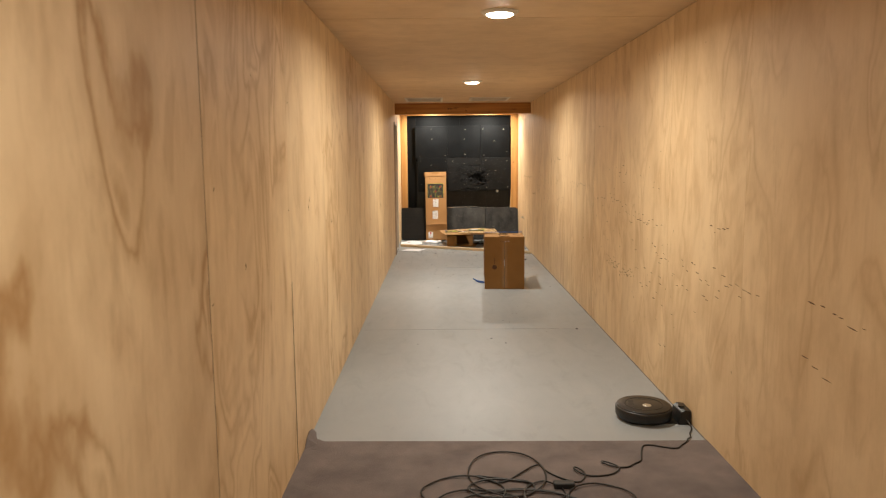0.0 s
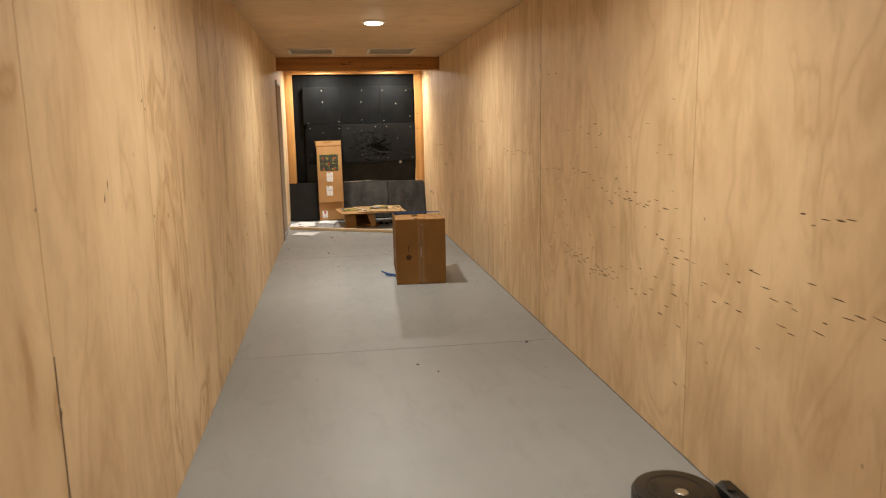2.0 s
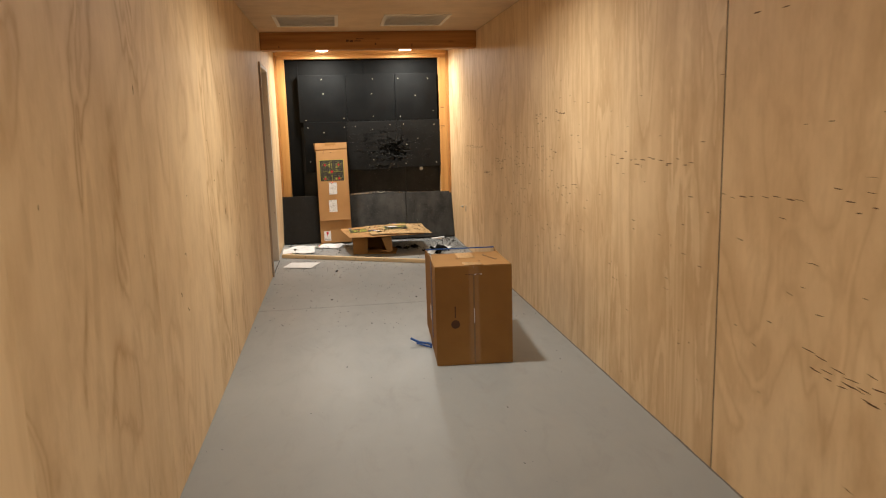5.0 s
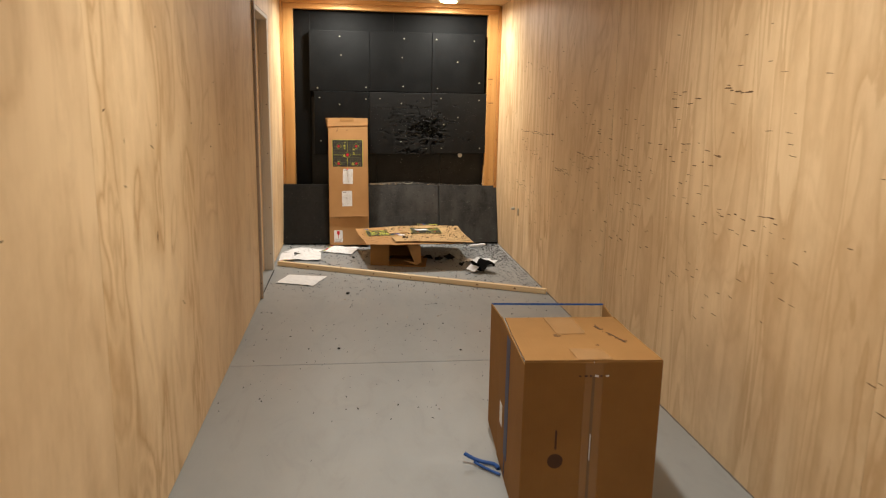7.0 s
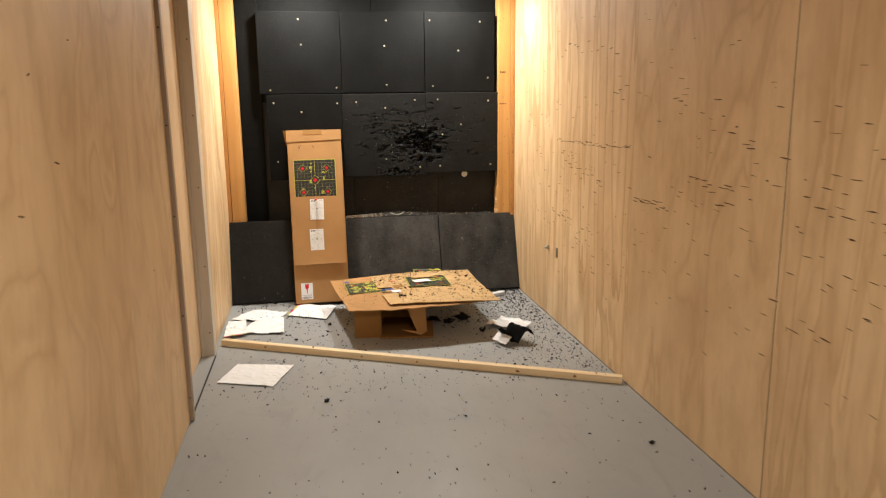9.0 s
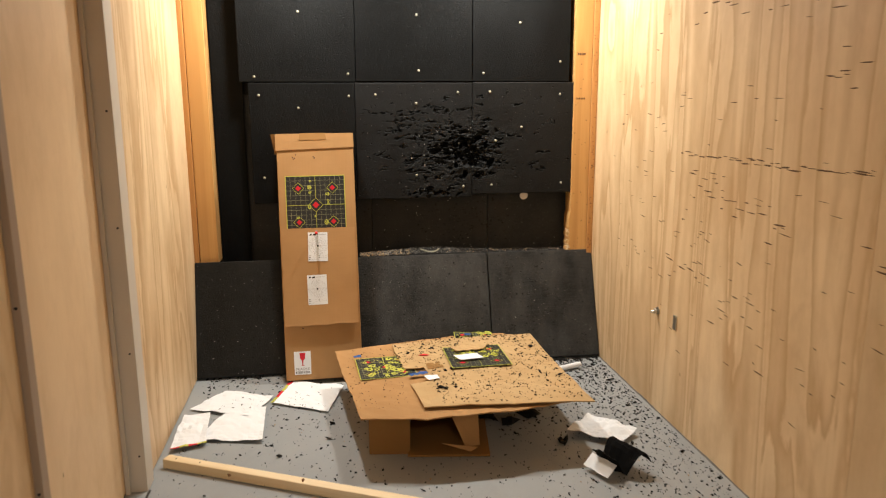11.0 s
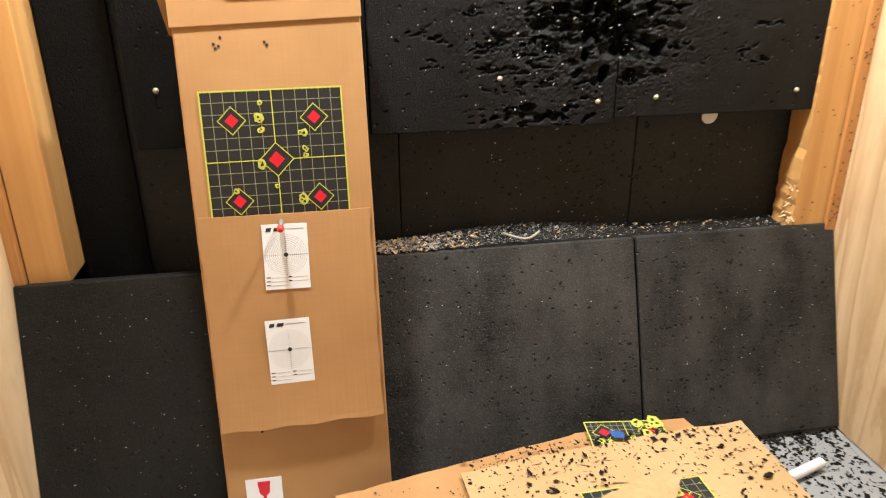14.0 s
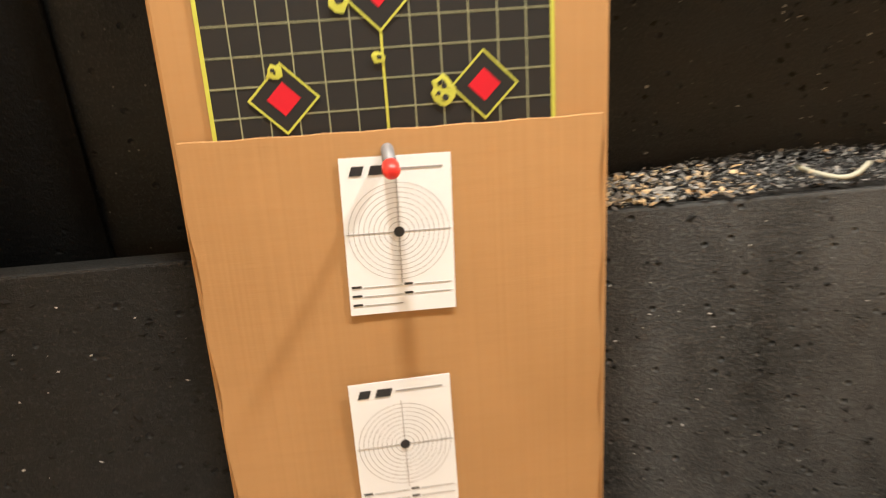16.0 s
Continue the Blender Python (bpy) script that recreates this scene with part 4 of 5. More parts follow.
tagged(sheet_of("cardboard_tear", [(1.125, 13.445), (1.19, 13.45), (1.205, 13.375), (1.125, 13.365)], lambda x, y: bend_up(x, y) + 0.003, 0.001, CARD_DARK, None, 0.013, 0.007), "brown torn patch in the cardboard", "cardboard")
for pts, z in (([(0.79, 13.60), (0.825, 13.615), (0.83, 13.595), (0.80, 13.58)], 0.012), ([(1.03, 13.31), (1.11, 13.325), (1.12, 13.30), (1.04, 13.28)], 0.012),
               ([(1.37, 13.805), (1.405, 13.80), (1.40, 13.775), (1.375, 13.78)], 0.02)):
    tagged(sheet_of("masking_tape", pts, lambda x, y: bend_up(x, y) + z * 0.6, 0.001, BLUE_TAPE, None, 0.013, 0.007), "scrap of blue masking tape on the cardboard", "tape", "blue tape scraps")
tagged(sheet_of("paper_scrap", [(1.095, 13.275), (1.155, 13.28), (1.16, 13.225), (1.11, 13.215)], lambda x, y: bend_up(x, y) + 0.006, 0.001, PAPER, None, 0.013, 0.004), "crumpled pale paper scrap on the cardboard", "paper")
splatter_target(pose(1.31, 13.665, bend_low(1.4, 13.7) + 0.008, -87, 2, -5), 0.20, "torn black grid target with a yellow edge behind the cardboard",
                [(rng.uniform(0.02, 0.19), rng.uniform(0.1, 0.2), rng.uniform(0.006, 0.016)) for _ in range(18)], 8)

# ---- the cardboard box in the middle of the tunnel ----
crate = thing("cardboard_box", pose(1.25, 8.872, 0, 0, 0, -3.4), "brown double-wall cardboard box open at the back, on the concrete", "box")
cw, cd, ch, ce = 0.470, 0.555, 0.620, 0.775
part("front_panel", block(0, cw / 2 - 0.001, 0, 0.006, 0.002, ch, 0.002), CARD_DARK, crate)
part("front_panel", block(cw / 2 + 0.001, cw, 0, 0.006, 0.002, ch, 0.002), CARD_DARK, crate)
part("top_panel", prism([(0.001, 0.001, ch + 0.0005), (cw - 0.001, 0.001, ch + 0.0005), (cw - 0.006, 0.30, ch - 0.010), (cw - 0.010, cd, ch - 0.018), (0.016, cd, ch - 0.022), (0.006, 0.30, ch - 0.012)],
                        (0, 0, 0.005)), CARD_LIT, crate)
part("bottom_panel", block(0.007, cw - 0.007, 0.007, cd, 0.001, 0.007), CARD_DARK, crate)
part("side_panel", block(0, 0.006, 0.0065, cd, 0.002, ch - 0.012, 0.002), CARD_DARK, crate)
part("side_panel", block(cw - 0.006, cw, 0.0065, cd, 0.002, ch - 0.012, 0.002), CARD_DARK, crate)
part("back_flap", prism([(0.003, cd + 0.001, 0.004), (-0.012, ce - 0.02, 0.06), (-0.012, ce, ch - 0.02), (0.003, cd + 0.001, ch - 0.022)], (0.005, 0, 0)), CARD_DARK, crate, "flap folded straight back")
part("back_flap", prism([(cw - 0.008, cd + 0.001, 0.004), (cw + 0.006, ce - 0.03, 0.05), (cw + 0.006, ce - 0.02, ch - 0.016), (cw - 0.008, cd + 0.001, ch - 0.022)], (0.005, 0, 0)), CARD_DARK, crate, "flap folded straight back")
part("blue_tape", prism([(-0.010, ce - 0.006, ch - 0.024), (cw + 0.008, ce - 0.026, ch - 0.020), (cw + 0.008, ce - 0.026, ch - 0.012), (-0.010, ce - 0.006, ch - 0.016)], (0, 0.0015, 0)),
     BLUE_TAPE, crate, "strip of blue masking tape stretched across the open end")
part("side_tape", block(-0.0012, -0.0002, 0.30, 0.375, 0.10, ch - 0.03), NAVY_TAPE, crate)
part("side_tape", block(-0.0012, -0.0002, 0.345, 0.36, 0.01, 0.099), NAVY_TAPE, crate)
part("side_label", block(-0.0012, -0.0002, 0.44, 0.50, 0.18, 0.27), PAPER, crate)
part("centre_tape", block(cw / 2 - 0.005, cw / 2 + 0.005, -0.0012, -0.0003, 0.01, ch - 0.05), TAPE_EDGE, crate, "thin glossy tape edge down the middle")
part("top_tape", prism([(cw / 2 - 0.055, 0.002, ch + 0.0065), (cw / 2 + 0.065, 0.006, ch + 0.0065), (cw / 2 + 0.05, 0.115, ch + 0.0035), (cw / 2 - 0.06, 0.12, ch + 0.0035)], (0, 0, 0.0008)), CLEAR_TAPE, crate, "clear packing tape")
part("top_tape", prism([(cw / 2 - 0.06, 0.31, ch - 0.0047), (cw / 2 + 0.05, 0.31, ch - 0.0047), (cw / 2 + 0.05, cd - 0.01, ch - 0.0124), (cw / 2 - 0.065, cd - 0.01, ch - 0.0134)], (0, 0, 0.0004)), CLEAR_TAPE, crate)
part("front_tape", block(cw / 2 - 0.030, cw / 2 + 0.032, -0.0006, -0.0001, 0.02, ch - 0.004), SEAM_TAPE, crate, "wide clear packing tape over the seam")
for k in range(6):
    part("staple_tear", block(cw / 2 - 0.05 + 0.018 * k, cw / 2 - 0.043 + 0.018 * k + 0.004 * (k % 2), -0.0022, -0.0008, ch - 0.052, ch - 0.047), PAPER if k in (3, 5) else PRINT, crate)
part("slit", block(cw / 2 - 0.0013, cw / 2 + 0.0013, -0.0022, -0.0014, 0.265, 0.36), PAPER, crate, "pale torn slit in the tape")
part("printed_mark", lathe([(0.027, 0), (0.027, 0.0006)], 24), PRINT, crate).matrix_basis = pose(0.118, -0.0002, 0.262, 90)
part("printed_mark", block(0.114, 0.121, -0.0009, -0.0002, 0.305, 0.375), PRINT, crate)
tears = bmesh.new()
r8 = random.Random(5)
for tx, ty in ((0.36, 0.36), (0.375, 0.30), (0.39, 0.24), (0.40, 0.20), (0.355, 0.40), (0.20, 0.10), (0.24, 0.06), (0.29, 0.17), (0.17, 0.30)):
    for _ in range(3):
        shard(tears, Vector((tx + r8.uniform(-0.006, 0.006), ty + r8.uniform(-0.02, 0.02), ch + 0.004 - 0.034 * ty)), r8.uniform(0.006, 0.016), 0.22, r8)
tagged(part("torn_fibres", tears, GRAZE, crate), kind="stuff")
for fx, fy, fx2, fy2, w in ((0.350, 0.415, 0.356, 0.375, 0.0065), (0.372, 0.335, 0.392, 0.255, 0.0045), (0.395, 0.250, 0.402, 0.205, 0.006), (0.200, 0.125, 0.214, 0.070, 0.005), (0.255, 0.055, 0.268, 0.020, 0.004)):
    za, zb = ch + 0.0042 - 0.034 * fy, ch + 0.0042 - 0.034 * fy2
    part("furrow", prism([(fx - w, fy, za), (fx + w, fy - 0.012, za), (fx2 + 0.6 * w, fy2, zb), (fx2 - 0.3 * w, fy2 - 0.006, zb)], (0, 0, 0.0024)), PRINT, crate, "dark torn furrow")
tagged(cable("masking_tape", [(1.135, 9.36, 0.045), (1.18, 9.345, 0.02), (1.225, 9.335, 0.014), (1.262, 9.32, 0.012), (1.266, 9.29, 0.008)], 0.008, BLUE_TAPE), "loose twisted blue masking tape on the concrete", "tape", "blue tape scraps")
tagged(cable("masking_tape", [(1.175, 9.345, 0.012), (1.235, 9.26, 0.012), (1.262, 9.24, 0.010)], 0.006, BLUE_TAPE), "loose twisted blue masking tape on the concrete", "tape", "blue tape scraps")

# ---- robot vacuum, its dock and the cord ----
robot = thing("robot_vacuum", pose(1.952, 4.60, 0, 0, 0, -10), "round black robot vacuum parked on its dock", "robot vacuum")
smooth(part("body", lathe([(0.10, 0.008), (0.150, 0.010), (0.163, 0.022), (0.166, 0.035), (0.166, 0.070), (0.162, 0.077)], 64), BLACK_PLASTIC, robot))
smooth(part("top_plate", lathe([(0.158, 0.0765), (0.159, 0.083), (0.154, 0.0865), (0.02, 0.0875)], 64), GLOSS_TOP, robot, "black glossy top plate"))
smooth(part("ring", lathe([(0.105, 0.0868), (0.107, 0.0885), (0.112, 0.0885), (0.114, 0.0865)], 64), BLACK_PLASTIC, robot))
smooth(part("button", lathe([(0.026, 0.0875), (0.025, 0.0905), (0.018, 0.0915)], 32), STEEL, robot, "silver power button")).location = (0.015, -0.03, 0)
part("bumper_seam", block(-0.004, 0.004, -0.1675, -0.1655, 0.02, 0.07), INK, robot)
part("handle_slot", block(-0.09, -0.06, -0.02, 0.05, 0.0855, 0.0885, 0.001), BLACK_PLASTIC, robot)
for s in (-1, 1):
    smooth(part("wheel", rod(0.03, (-0.012, s * 0.10, 0.03), (0.012, s * 0.10, 0.03), 20), BLACK_PLASTIC, robot))
dock = thing("charging_dock", pose(2.125, 4.555, 0), "black charging dock against the plywood wall", "charging dock")
part("housing", prism([(0.0, -0.075, 0.0), (0.07, -0.075, 0.0), (0.07, -0.075, 0.082), (0.035, -0.075, 0.086), (0.012, -0.075, 0.072), (0.006, -0.075, 0.03)], (0, 0.15, 0)), BLACK_PLASTIC, dock)
part("base_plate", block(-0.09, 0.0, -0.06, 0.06, 0.001, 0.007, 0.002), BLACK_PLASTIC, dock)
part("lens", rod(0.018, (0.036, 0, 0.084), (0.036, 0, 0.092), 20), GLOSS_TOP, dock)
r7 = random.Random(3)
run = [(2.17, 4.47, 0.03), (2.185, 4.43, 0.006), (2.16, 4.37, 0.006), (2.135, 4.33, 0.006), (2.13, 4.28, 0.006), (2.095, 4.24, 0.012), (2.08, 4.20, 0.012), (2.035, 4.16, 0.012), (2.00, 4.105, 0.012),
       (1.93, 4.13, 0.012), (1.87, 4.165, 0.012), (1.82, 4.155, 0.012), (1.79, 4.06, 0.012), (1.765, 3.955, 0.012), (1.72, 3.93, 0.012), (1.68, 3.88, 0.012),
       (1.61, 3.88, 0.014), (1.56, 3.92, 0.018), (1.55, 3.95, 0.018), (1.59, 3.93, 0.018), (1.64, 3.88, 0.013), (1.60, 3.82, 0.012), (1.545, 3.79, 0.012), (1.47, 3.785, 0.012),
       (1.43, 3.80, 0.016), (1.395, 3.86, 0.020), (1.41, 3.88, 0.020), (1.45, 3.83, 0.014), (1.44, 3.77, 0.012), (1.39, 3.70, 0.012)]
for cx, cy, rx, ry, turns, ph in ((1.06, 3.83, 0.20, 0.26, 1.2, 0.0), (0.84, 3.62, 0.20, 0.17, 1.3, 0.4), (1.02, 3.66, 0.16, 0.10, 2.2, 1.0), (1.22, 3.58, 0.10, 0.15, 1.5, 2.0),
                                  (1.47, 3.55, 0.16, 0.15, 1.4, 2.6), (1.1, 3.48, 0.30, 0.16, 1.3, 0.5), (0.90, 3.45, 0.22, 0.2, 1.2, 1.2)):
    k = int(turns * 12)
    for i in range(k):
        a = ph + 2 * math.pi * i / 12
        run.append((cx + rx * math.cos(a) + r7.uniform(-0.008, 0.008), cy + ry * math.sin(a) + r7.uniform(-0.008, 0.008), 0.0125 + 0.004 * (i % 3)))
tagged(cable("tangled_cable", run, 0.0042, CORD), "tangled thin black power cable on the carpet", "cable")
adapter = tagged(part("power_adapter", block(1.27, 1.37, 3.655, 3.70, 0.008, 0.036, 0.006), BLACK_PLASTIC), "small black inline power adapter on the carpet", "adapter")

# ---- batten on the floor, papers, scraps ----
batten = thing("wooden_batten", pose(0.010, 13.045, 0, 0, 0, -26.55), "pale square timber batten lying across the floor", "timber")
part("bar", block(0, 2.415, 0, 0.044, 0.0005, 0.040, 0.003), STRIP_WOOD, batten)
rb = random.Random(8)
for kx in (0.31, 0.94, 1.28, 1.86, 2.17):
    part("knot", rod(rb.uniform(0.006, 0.011), (kx, -0.0008, rb.uniform(0.012, 0.028)), (kx, 0.003, 0.02), 14), PRINT_KNOT, batten, "brown knot")
for kx in (0.62, 1.52, 2.28):
    part("knot", rod(0.009, (kx, 0.02, 0.0385), (kx + 0.004, 0.021, 0.0408), 14), PRINT_KNOT, batten, "brown knot")
for kx in (0.05, 0.16, 1.18, 2.33):
    part("nail_hole", rod(0.0028, (kx, 0.022, 0.0385), (kx, 0.022, 0.0409), 10), INK, batten)


def loose_sheet(label, pts, lift, seed, material=PAPER, edge=None):
    off = Vector((seed * 3.1, seed * 1.7, 0))
    def z_of(x, y):
        return 0.004 + lift * (0.5 + 0.5 * noise.noise(Vector((x * 6, y * 6, 0)) + off)) + 0.7 * lift * abs(noise.noise(Vector((x * 13, y * 13, 3)) + off)) + 0.006 * abs(noise.noise(Vector((x * 31, y * 31, 7)) + off))
    ob = tagged(sheet_of("paper_sheet", pts, z_of, 0.0007, material, None, 0.022), label, "paper", "loose papers")
    if edge:
        a, b = pts[edge[0]], pts[edge[1]]
        d = Vector((b[0] - a[0], b[1] - a[1]))
        nrm = Vector((-d.y, d.x)).normalized() * 0.013
        for k in range(4):
            p, q = Vector(a) + d * (k / 4), Vector(a) + d * ((k + 1) / 4)
            sub = sheet_of("coloured_edge", [tuple(p), tuple(q), tuple(q + nrm), tuple(p + nrm)], lambda x, y: z_of(x, y) + 0.0022, 0.0006, (TARGET_YELLOW, TARGET_RED, TARGET_YELLOW, TARGET_RED)[k], ob, 0.022)
    return ob


loose_sheet("flat white sheet of paper on the concrete by the door", [(0.144, 12.683), (0.464, 12.602), (0.364, 12.300), (0.063, 12.412)], 0.004, 1)
loose_sheet("white paper sheet with a lifted corner", [(0.148, 13.80), (0.394, 13.69), (0.30, 13.46), (0.012, 13.60)], 0.014, 2)
loose_sheet("crumpled white paper sheet among black crumbs", [(0.20, 13.56), (0.37, 13.56), (0.385, 13.20), (0.10, 13.26)], 0.018, 3)
loose_sheet("upturned target sheet with a yellow and red edge", [(0.484, 13.87), (0.742, 13.782), (0.662, 13.469), (0.397, 13.613)], 0.012, 4, PAPER, (3, 0))
loose_sheet("crumpled yellow-edged target sheet against the wall", [(0.006, 13.50), (0.12, 13.52), (0.15, 13.22), (0.01, 13.18)], 0.03, 5, PAPER, (2, 3))
loose_sheet("folded white paper lying beside a torn target", [(1.70, 13.07), (1.85, 13.22), (2.00, 13.02), (1.88, 12.92)], 0.04, 6)
scrap = thing("crumpled_target", pose(1.80, 12.74, 0, 0, 0, 25), "crumpled black target sheet folded over itself", "target")
cb = bmesh.new()
bmesh.ops.create_grid(cb, x_segments=14, y_segments=14, size=0.5, matrix=Matrix.Diagonal((0.17, 0.18, 1, 1)))
for v in cb.verts:
    a = v.co.y * 9
    v.co.z = 0.012 + abs(0.125 * math.sin(v.co.x * 23 + 0.6)) ** 1.12 * (0.6 + 0.4 * math.cos(a)) + 0.012 * noise.noise(v.co * 30)
    v.co.y *= 0.85 + 0.2 * math.sin(v.co.x * 17)
part("black_face", cb, Nodes("crumpled_black", 0.9, 0.0, 0.06).colour((0.006, 0.006, 0.006)).mat, scrap).modifiers.new("thick", "SOLIDIFY").thickness = 0.001
wb = bmesh.new()
bmesh.ops.create_grid(wb, x_segments=8, y_segments=10, size=0.5, matrix=pose(-0.080, 0.02, 0) @ Matrix.Diagonal((0.05, 0.13, 1, 1)))
for v in wb.verts:
    v.co.z = 0.012 + 0.05 * max(0, (v.co.x + 0.12) / 0.07) + 0.006 * noise.noise(v.co * 25)
part("white_back", wb, PAPER, scrap, "white paper back folded outwards").modifiers.new("thick", "SOLIDIFY").thickness = 0.001
tube = tagged(part("paper_tube", rod(0.014, (1.86, 13.80, 0.017), (2.03, 13.85, 0.024), 18), PAPER), "white rolled paper tube among black crumbs", "tube")

# ---- fixings in the wall ----
plate = thing("wall_bracket", pose(W, 13.12, 0.475), "small flat steel bracket on the plywood wall", "bracket")
part("plate", block(-0.006, -0.0005, -0.014, 0.014, -0.032, 0.032, 0.001), STEEL, plate)
stud = thing("wall_bolt", pose(W, 13.295, 0.480), "bent steel bolt and nut in the plywood wall", "bolt")
smooth(part("shank", rod(0.006, (0, 0, 0), (-0.035, 0, -0.003), 12), STEEL, stud))
part("nut", rod(0.013, (-0.010, 0, 0), (-0.020, 0, -0.001), 6), STEEL, stud)
part("washer", rod(0.018, (-0.001, 0, 0), (-0.004, 0, 0), 20), STEEL, stud)

# ---- pellet grazes on the plywood ----
def graze(bm, y, z, length, high, tilt, side, r):
    """A shallow spindle-shaped scar."""
    x0, out = (W, -1) if side == "right" else (0.0, 1)
    c, s = math.cos(tilt), math.sin(tilt)
    pts = [(-length, 0), (-0.4 * length, high * r.uniform(0.6, 1)), (0.5 * length, high * r.uniform(0.5, 1)), (length, 0),
           (0.4 * length, -high * r.uniform(0.6, 1)), (-0.5 * length, -high * r.uniform(0.5, 1))]
    rim = [bm.verts.new((x0, y + c * a - s * b, z + s * a + c * b)) for a, b in pts]
    mid = bm.verts.new((x0 + out * 0.0022, y, z))
    for i in range(6):
        bm.faces.new((rim[i], rim[(i + 1) % 6], mid))


rg = random.Random(31)
scars = bmesh.new()
for _ in range(430):
    y = rg.uniform(4.7, 13.9) if rg.random() < 0.5 else rg.uniform(9.0, 13.8)
    z = rg.choice((rg.gauss(0.72, 0.16), rg.gauss(1.05, 0.22), rg.gauss(1.3, 0.25), rg.uniform(0.3, 1.95)))
    if not 0.2 < z < 2.0 or (y < 5.2 and z > 1.1):
        continue
    graze(scars, y, z, rg.uniform(0.008, 0.030), rg.uniform(0.0009, 0.0022), rg.gauss(0.03, 0.06), "right", rg)
# rows of shots along the same line: from, to, how many, how far they stray
ROWS = ((6.74, 0.67, 5.95, 0.62, 34, 0.030), (6.0, 0.72, 5.1, 0.64, 16, 0.050), (6.6, 1.21, 6.19, 1.16, 7, 0.010), (6.08, 1.10, 5.45, 1.09, 13, 0.022),
        (8.46, 1.27, 7.58, 1.26, 16, 0.015), (7.27, 1.18, 6.86, 1.19, 6, 0.010), (7.12, 1.83, 6.92, 1.82, 2, 0.003), (6.45, 1.48, 6.1, 1.45, 4, 0.03),
        (4.70, 0.92, 3.70, 0.92, 18, 0.030), (5.0, 0.80, 4.2, 0.76, 9, 0.05), (4.28, 1.17, 4.05, 1.18, 5, 0.015), (3.22, 0.985, 2.85, 0.97, 6, 0.008),
        (3.25, 0.76, 3.10, 0.72, 3, 0.01), (5.9, 1.13, 5.2, 1.10, 8, 0.03), (5.35, 0.93, 5.05, 0.86, 7, 0.03), (9.50, 1.53, 9.30, 1.52, 6, 0.004),
        (10.0, 1.50, 9.75, 1.50, 7, 0.03), (9.48, 1.02, 9.06, 1.03, 9, 0.03), (10.1, 1.28, 9.5, 1.22, 9, 0.04), (13.14, 1.215, 12.03, 1.23, 34, 0.006),
        (13.05, 1.12, 12.4, 1.00, 20, 0.025), (11.96, 0.985, 11.63, 0.98, 16, 0.014), (11.42, 1.14, 11.05, 1.13, 8, 0.008), (11.30, 1.08, 11.15, 1.07, 5, 0.015),
        (13.1, 1.79, 12.26, 1.73, 12, 0.02), (12.25, 1.52, 12.12, 1.48, 5, 0.02), (11.25, 1.44, 11.0, 1.29, 6, 0.02), (11.6, 1.47, 11.5, 1.45, 3, 0.004),
        (13.3, 0.80, 12.5, 0.62, 16, 0.06), (10.9, 1.16, 10.3, 1.08, 12, 0.05), (10.8, 0.78, 10.2, 0.70, 8, 0.05))
for ya, za, yb, zb, count, stray in ROWS:
    for k in range(count):
        f = (k + rg.uniform(-0.4, 0.4)) / max(1, count - 1)
        graze(scars, ya + f * (yb - ya), za + f * (zb - za) + rg.gauss(0, stray), rg.uniform(0.012, 0.038), rg.uniform(0.0016, 0.0034), rg.gauss(0.0, 0.04), "right", rg)
tagged(part("pellet_grazes", scars, GRAZE), "dark pellet grazes scoring the plywood wall", "scars", kind="stuff")
few = bmesh.new()
for y, z, length, tilt in ((4.501, 1.291, 0.020, 1.4), (4.542, 1.329, 0.016, 1.5), (5.048, 1.601, 0.009, 1.2), (5.087, 1.57, 0.007, 1.2), (5.358, 1.905, 0.010, 1.3), (5.321, 1.139, 0.012, 1.5),
                           (5.092, 1.163, 0.006, 1.0), (3.171, 1.155, 0.016, 1.5), (2.761, 1.089, 0.009, 0.5), (3.996, 0.80, 0.014, 1.4), (2.825, 1.464, 0.008, 1.3), (3.978, 1.312, 0.006, 1.2),
                           (4.022, 1.834, 0.009, 0.8), (8.017, 0.919, 0.018, -0.6), (7.868, 0.766, 0.022, -0.8), (7.986, 0.668, 0.022, -0.7), (8.948, 1.189, 0.016, -0.4), (8.148, 1.174, 0.008, 0.1),
                           (9.27, 1.289, 0.028, -0.4), (9.27, 0.975, 0.022, 1.5), (9.6, 0.64, 0.03, -0.6), (10.562, 1.323, 0.022, -0.2), (10.443, 1.534, 0.012, 0.2), (11.497, 0.834, 0.012, 0.1),
                           (10.302, 1.226, 0.022, -0.2), (10.754, 1.637, 0.010, 0.1), (7.4, 1.62, 0.02, 1.5), (8.8, 1.42, 0.012, 0.3), (9.4, 1.7, 0.01, 0.1), (9.9, 1.35, 0.012, 0.1)):
    graze(few, y, z, length, 0.003, tilt, "left", rg)
tagged(part("pellet_grazes", few, GRAZE), "a few dark nicks and knots in the plywood wall", "scars", kind="stuff")

# ---- crumbs ----
rc = random.Random(77)
crumbs = bmesh.new()
for _ in range(6000):
    u = rc.random()
    y = 14.0 - 1.9 * rc.random() ** 1.7 if u < 0.72 else 14.0 - 4.2 * rc.random() ** 2.9 if u < 0.985 else rc.uniform(6.0, 13.5)
    x = rc.uniform(0.02, 2.18)
    if u < 0.72 and rc.random() < 0.55:
        x = 2.18 - abs(rc.gauss(0, 0.30))
    if not 0.01 < x < 2.19:
        continue
    size = (0.0018 + 0.0055 * rc.random() ** 2.2) * (1.25 if y > 13.1 else 1.0) + (0.009 * rc.random() if rc.random() < 0.022 else 0)
    shard(crumbs, Vector((x, y, size * 0.35)), size, 0.5, rc)
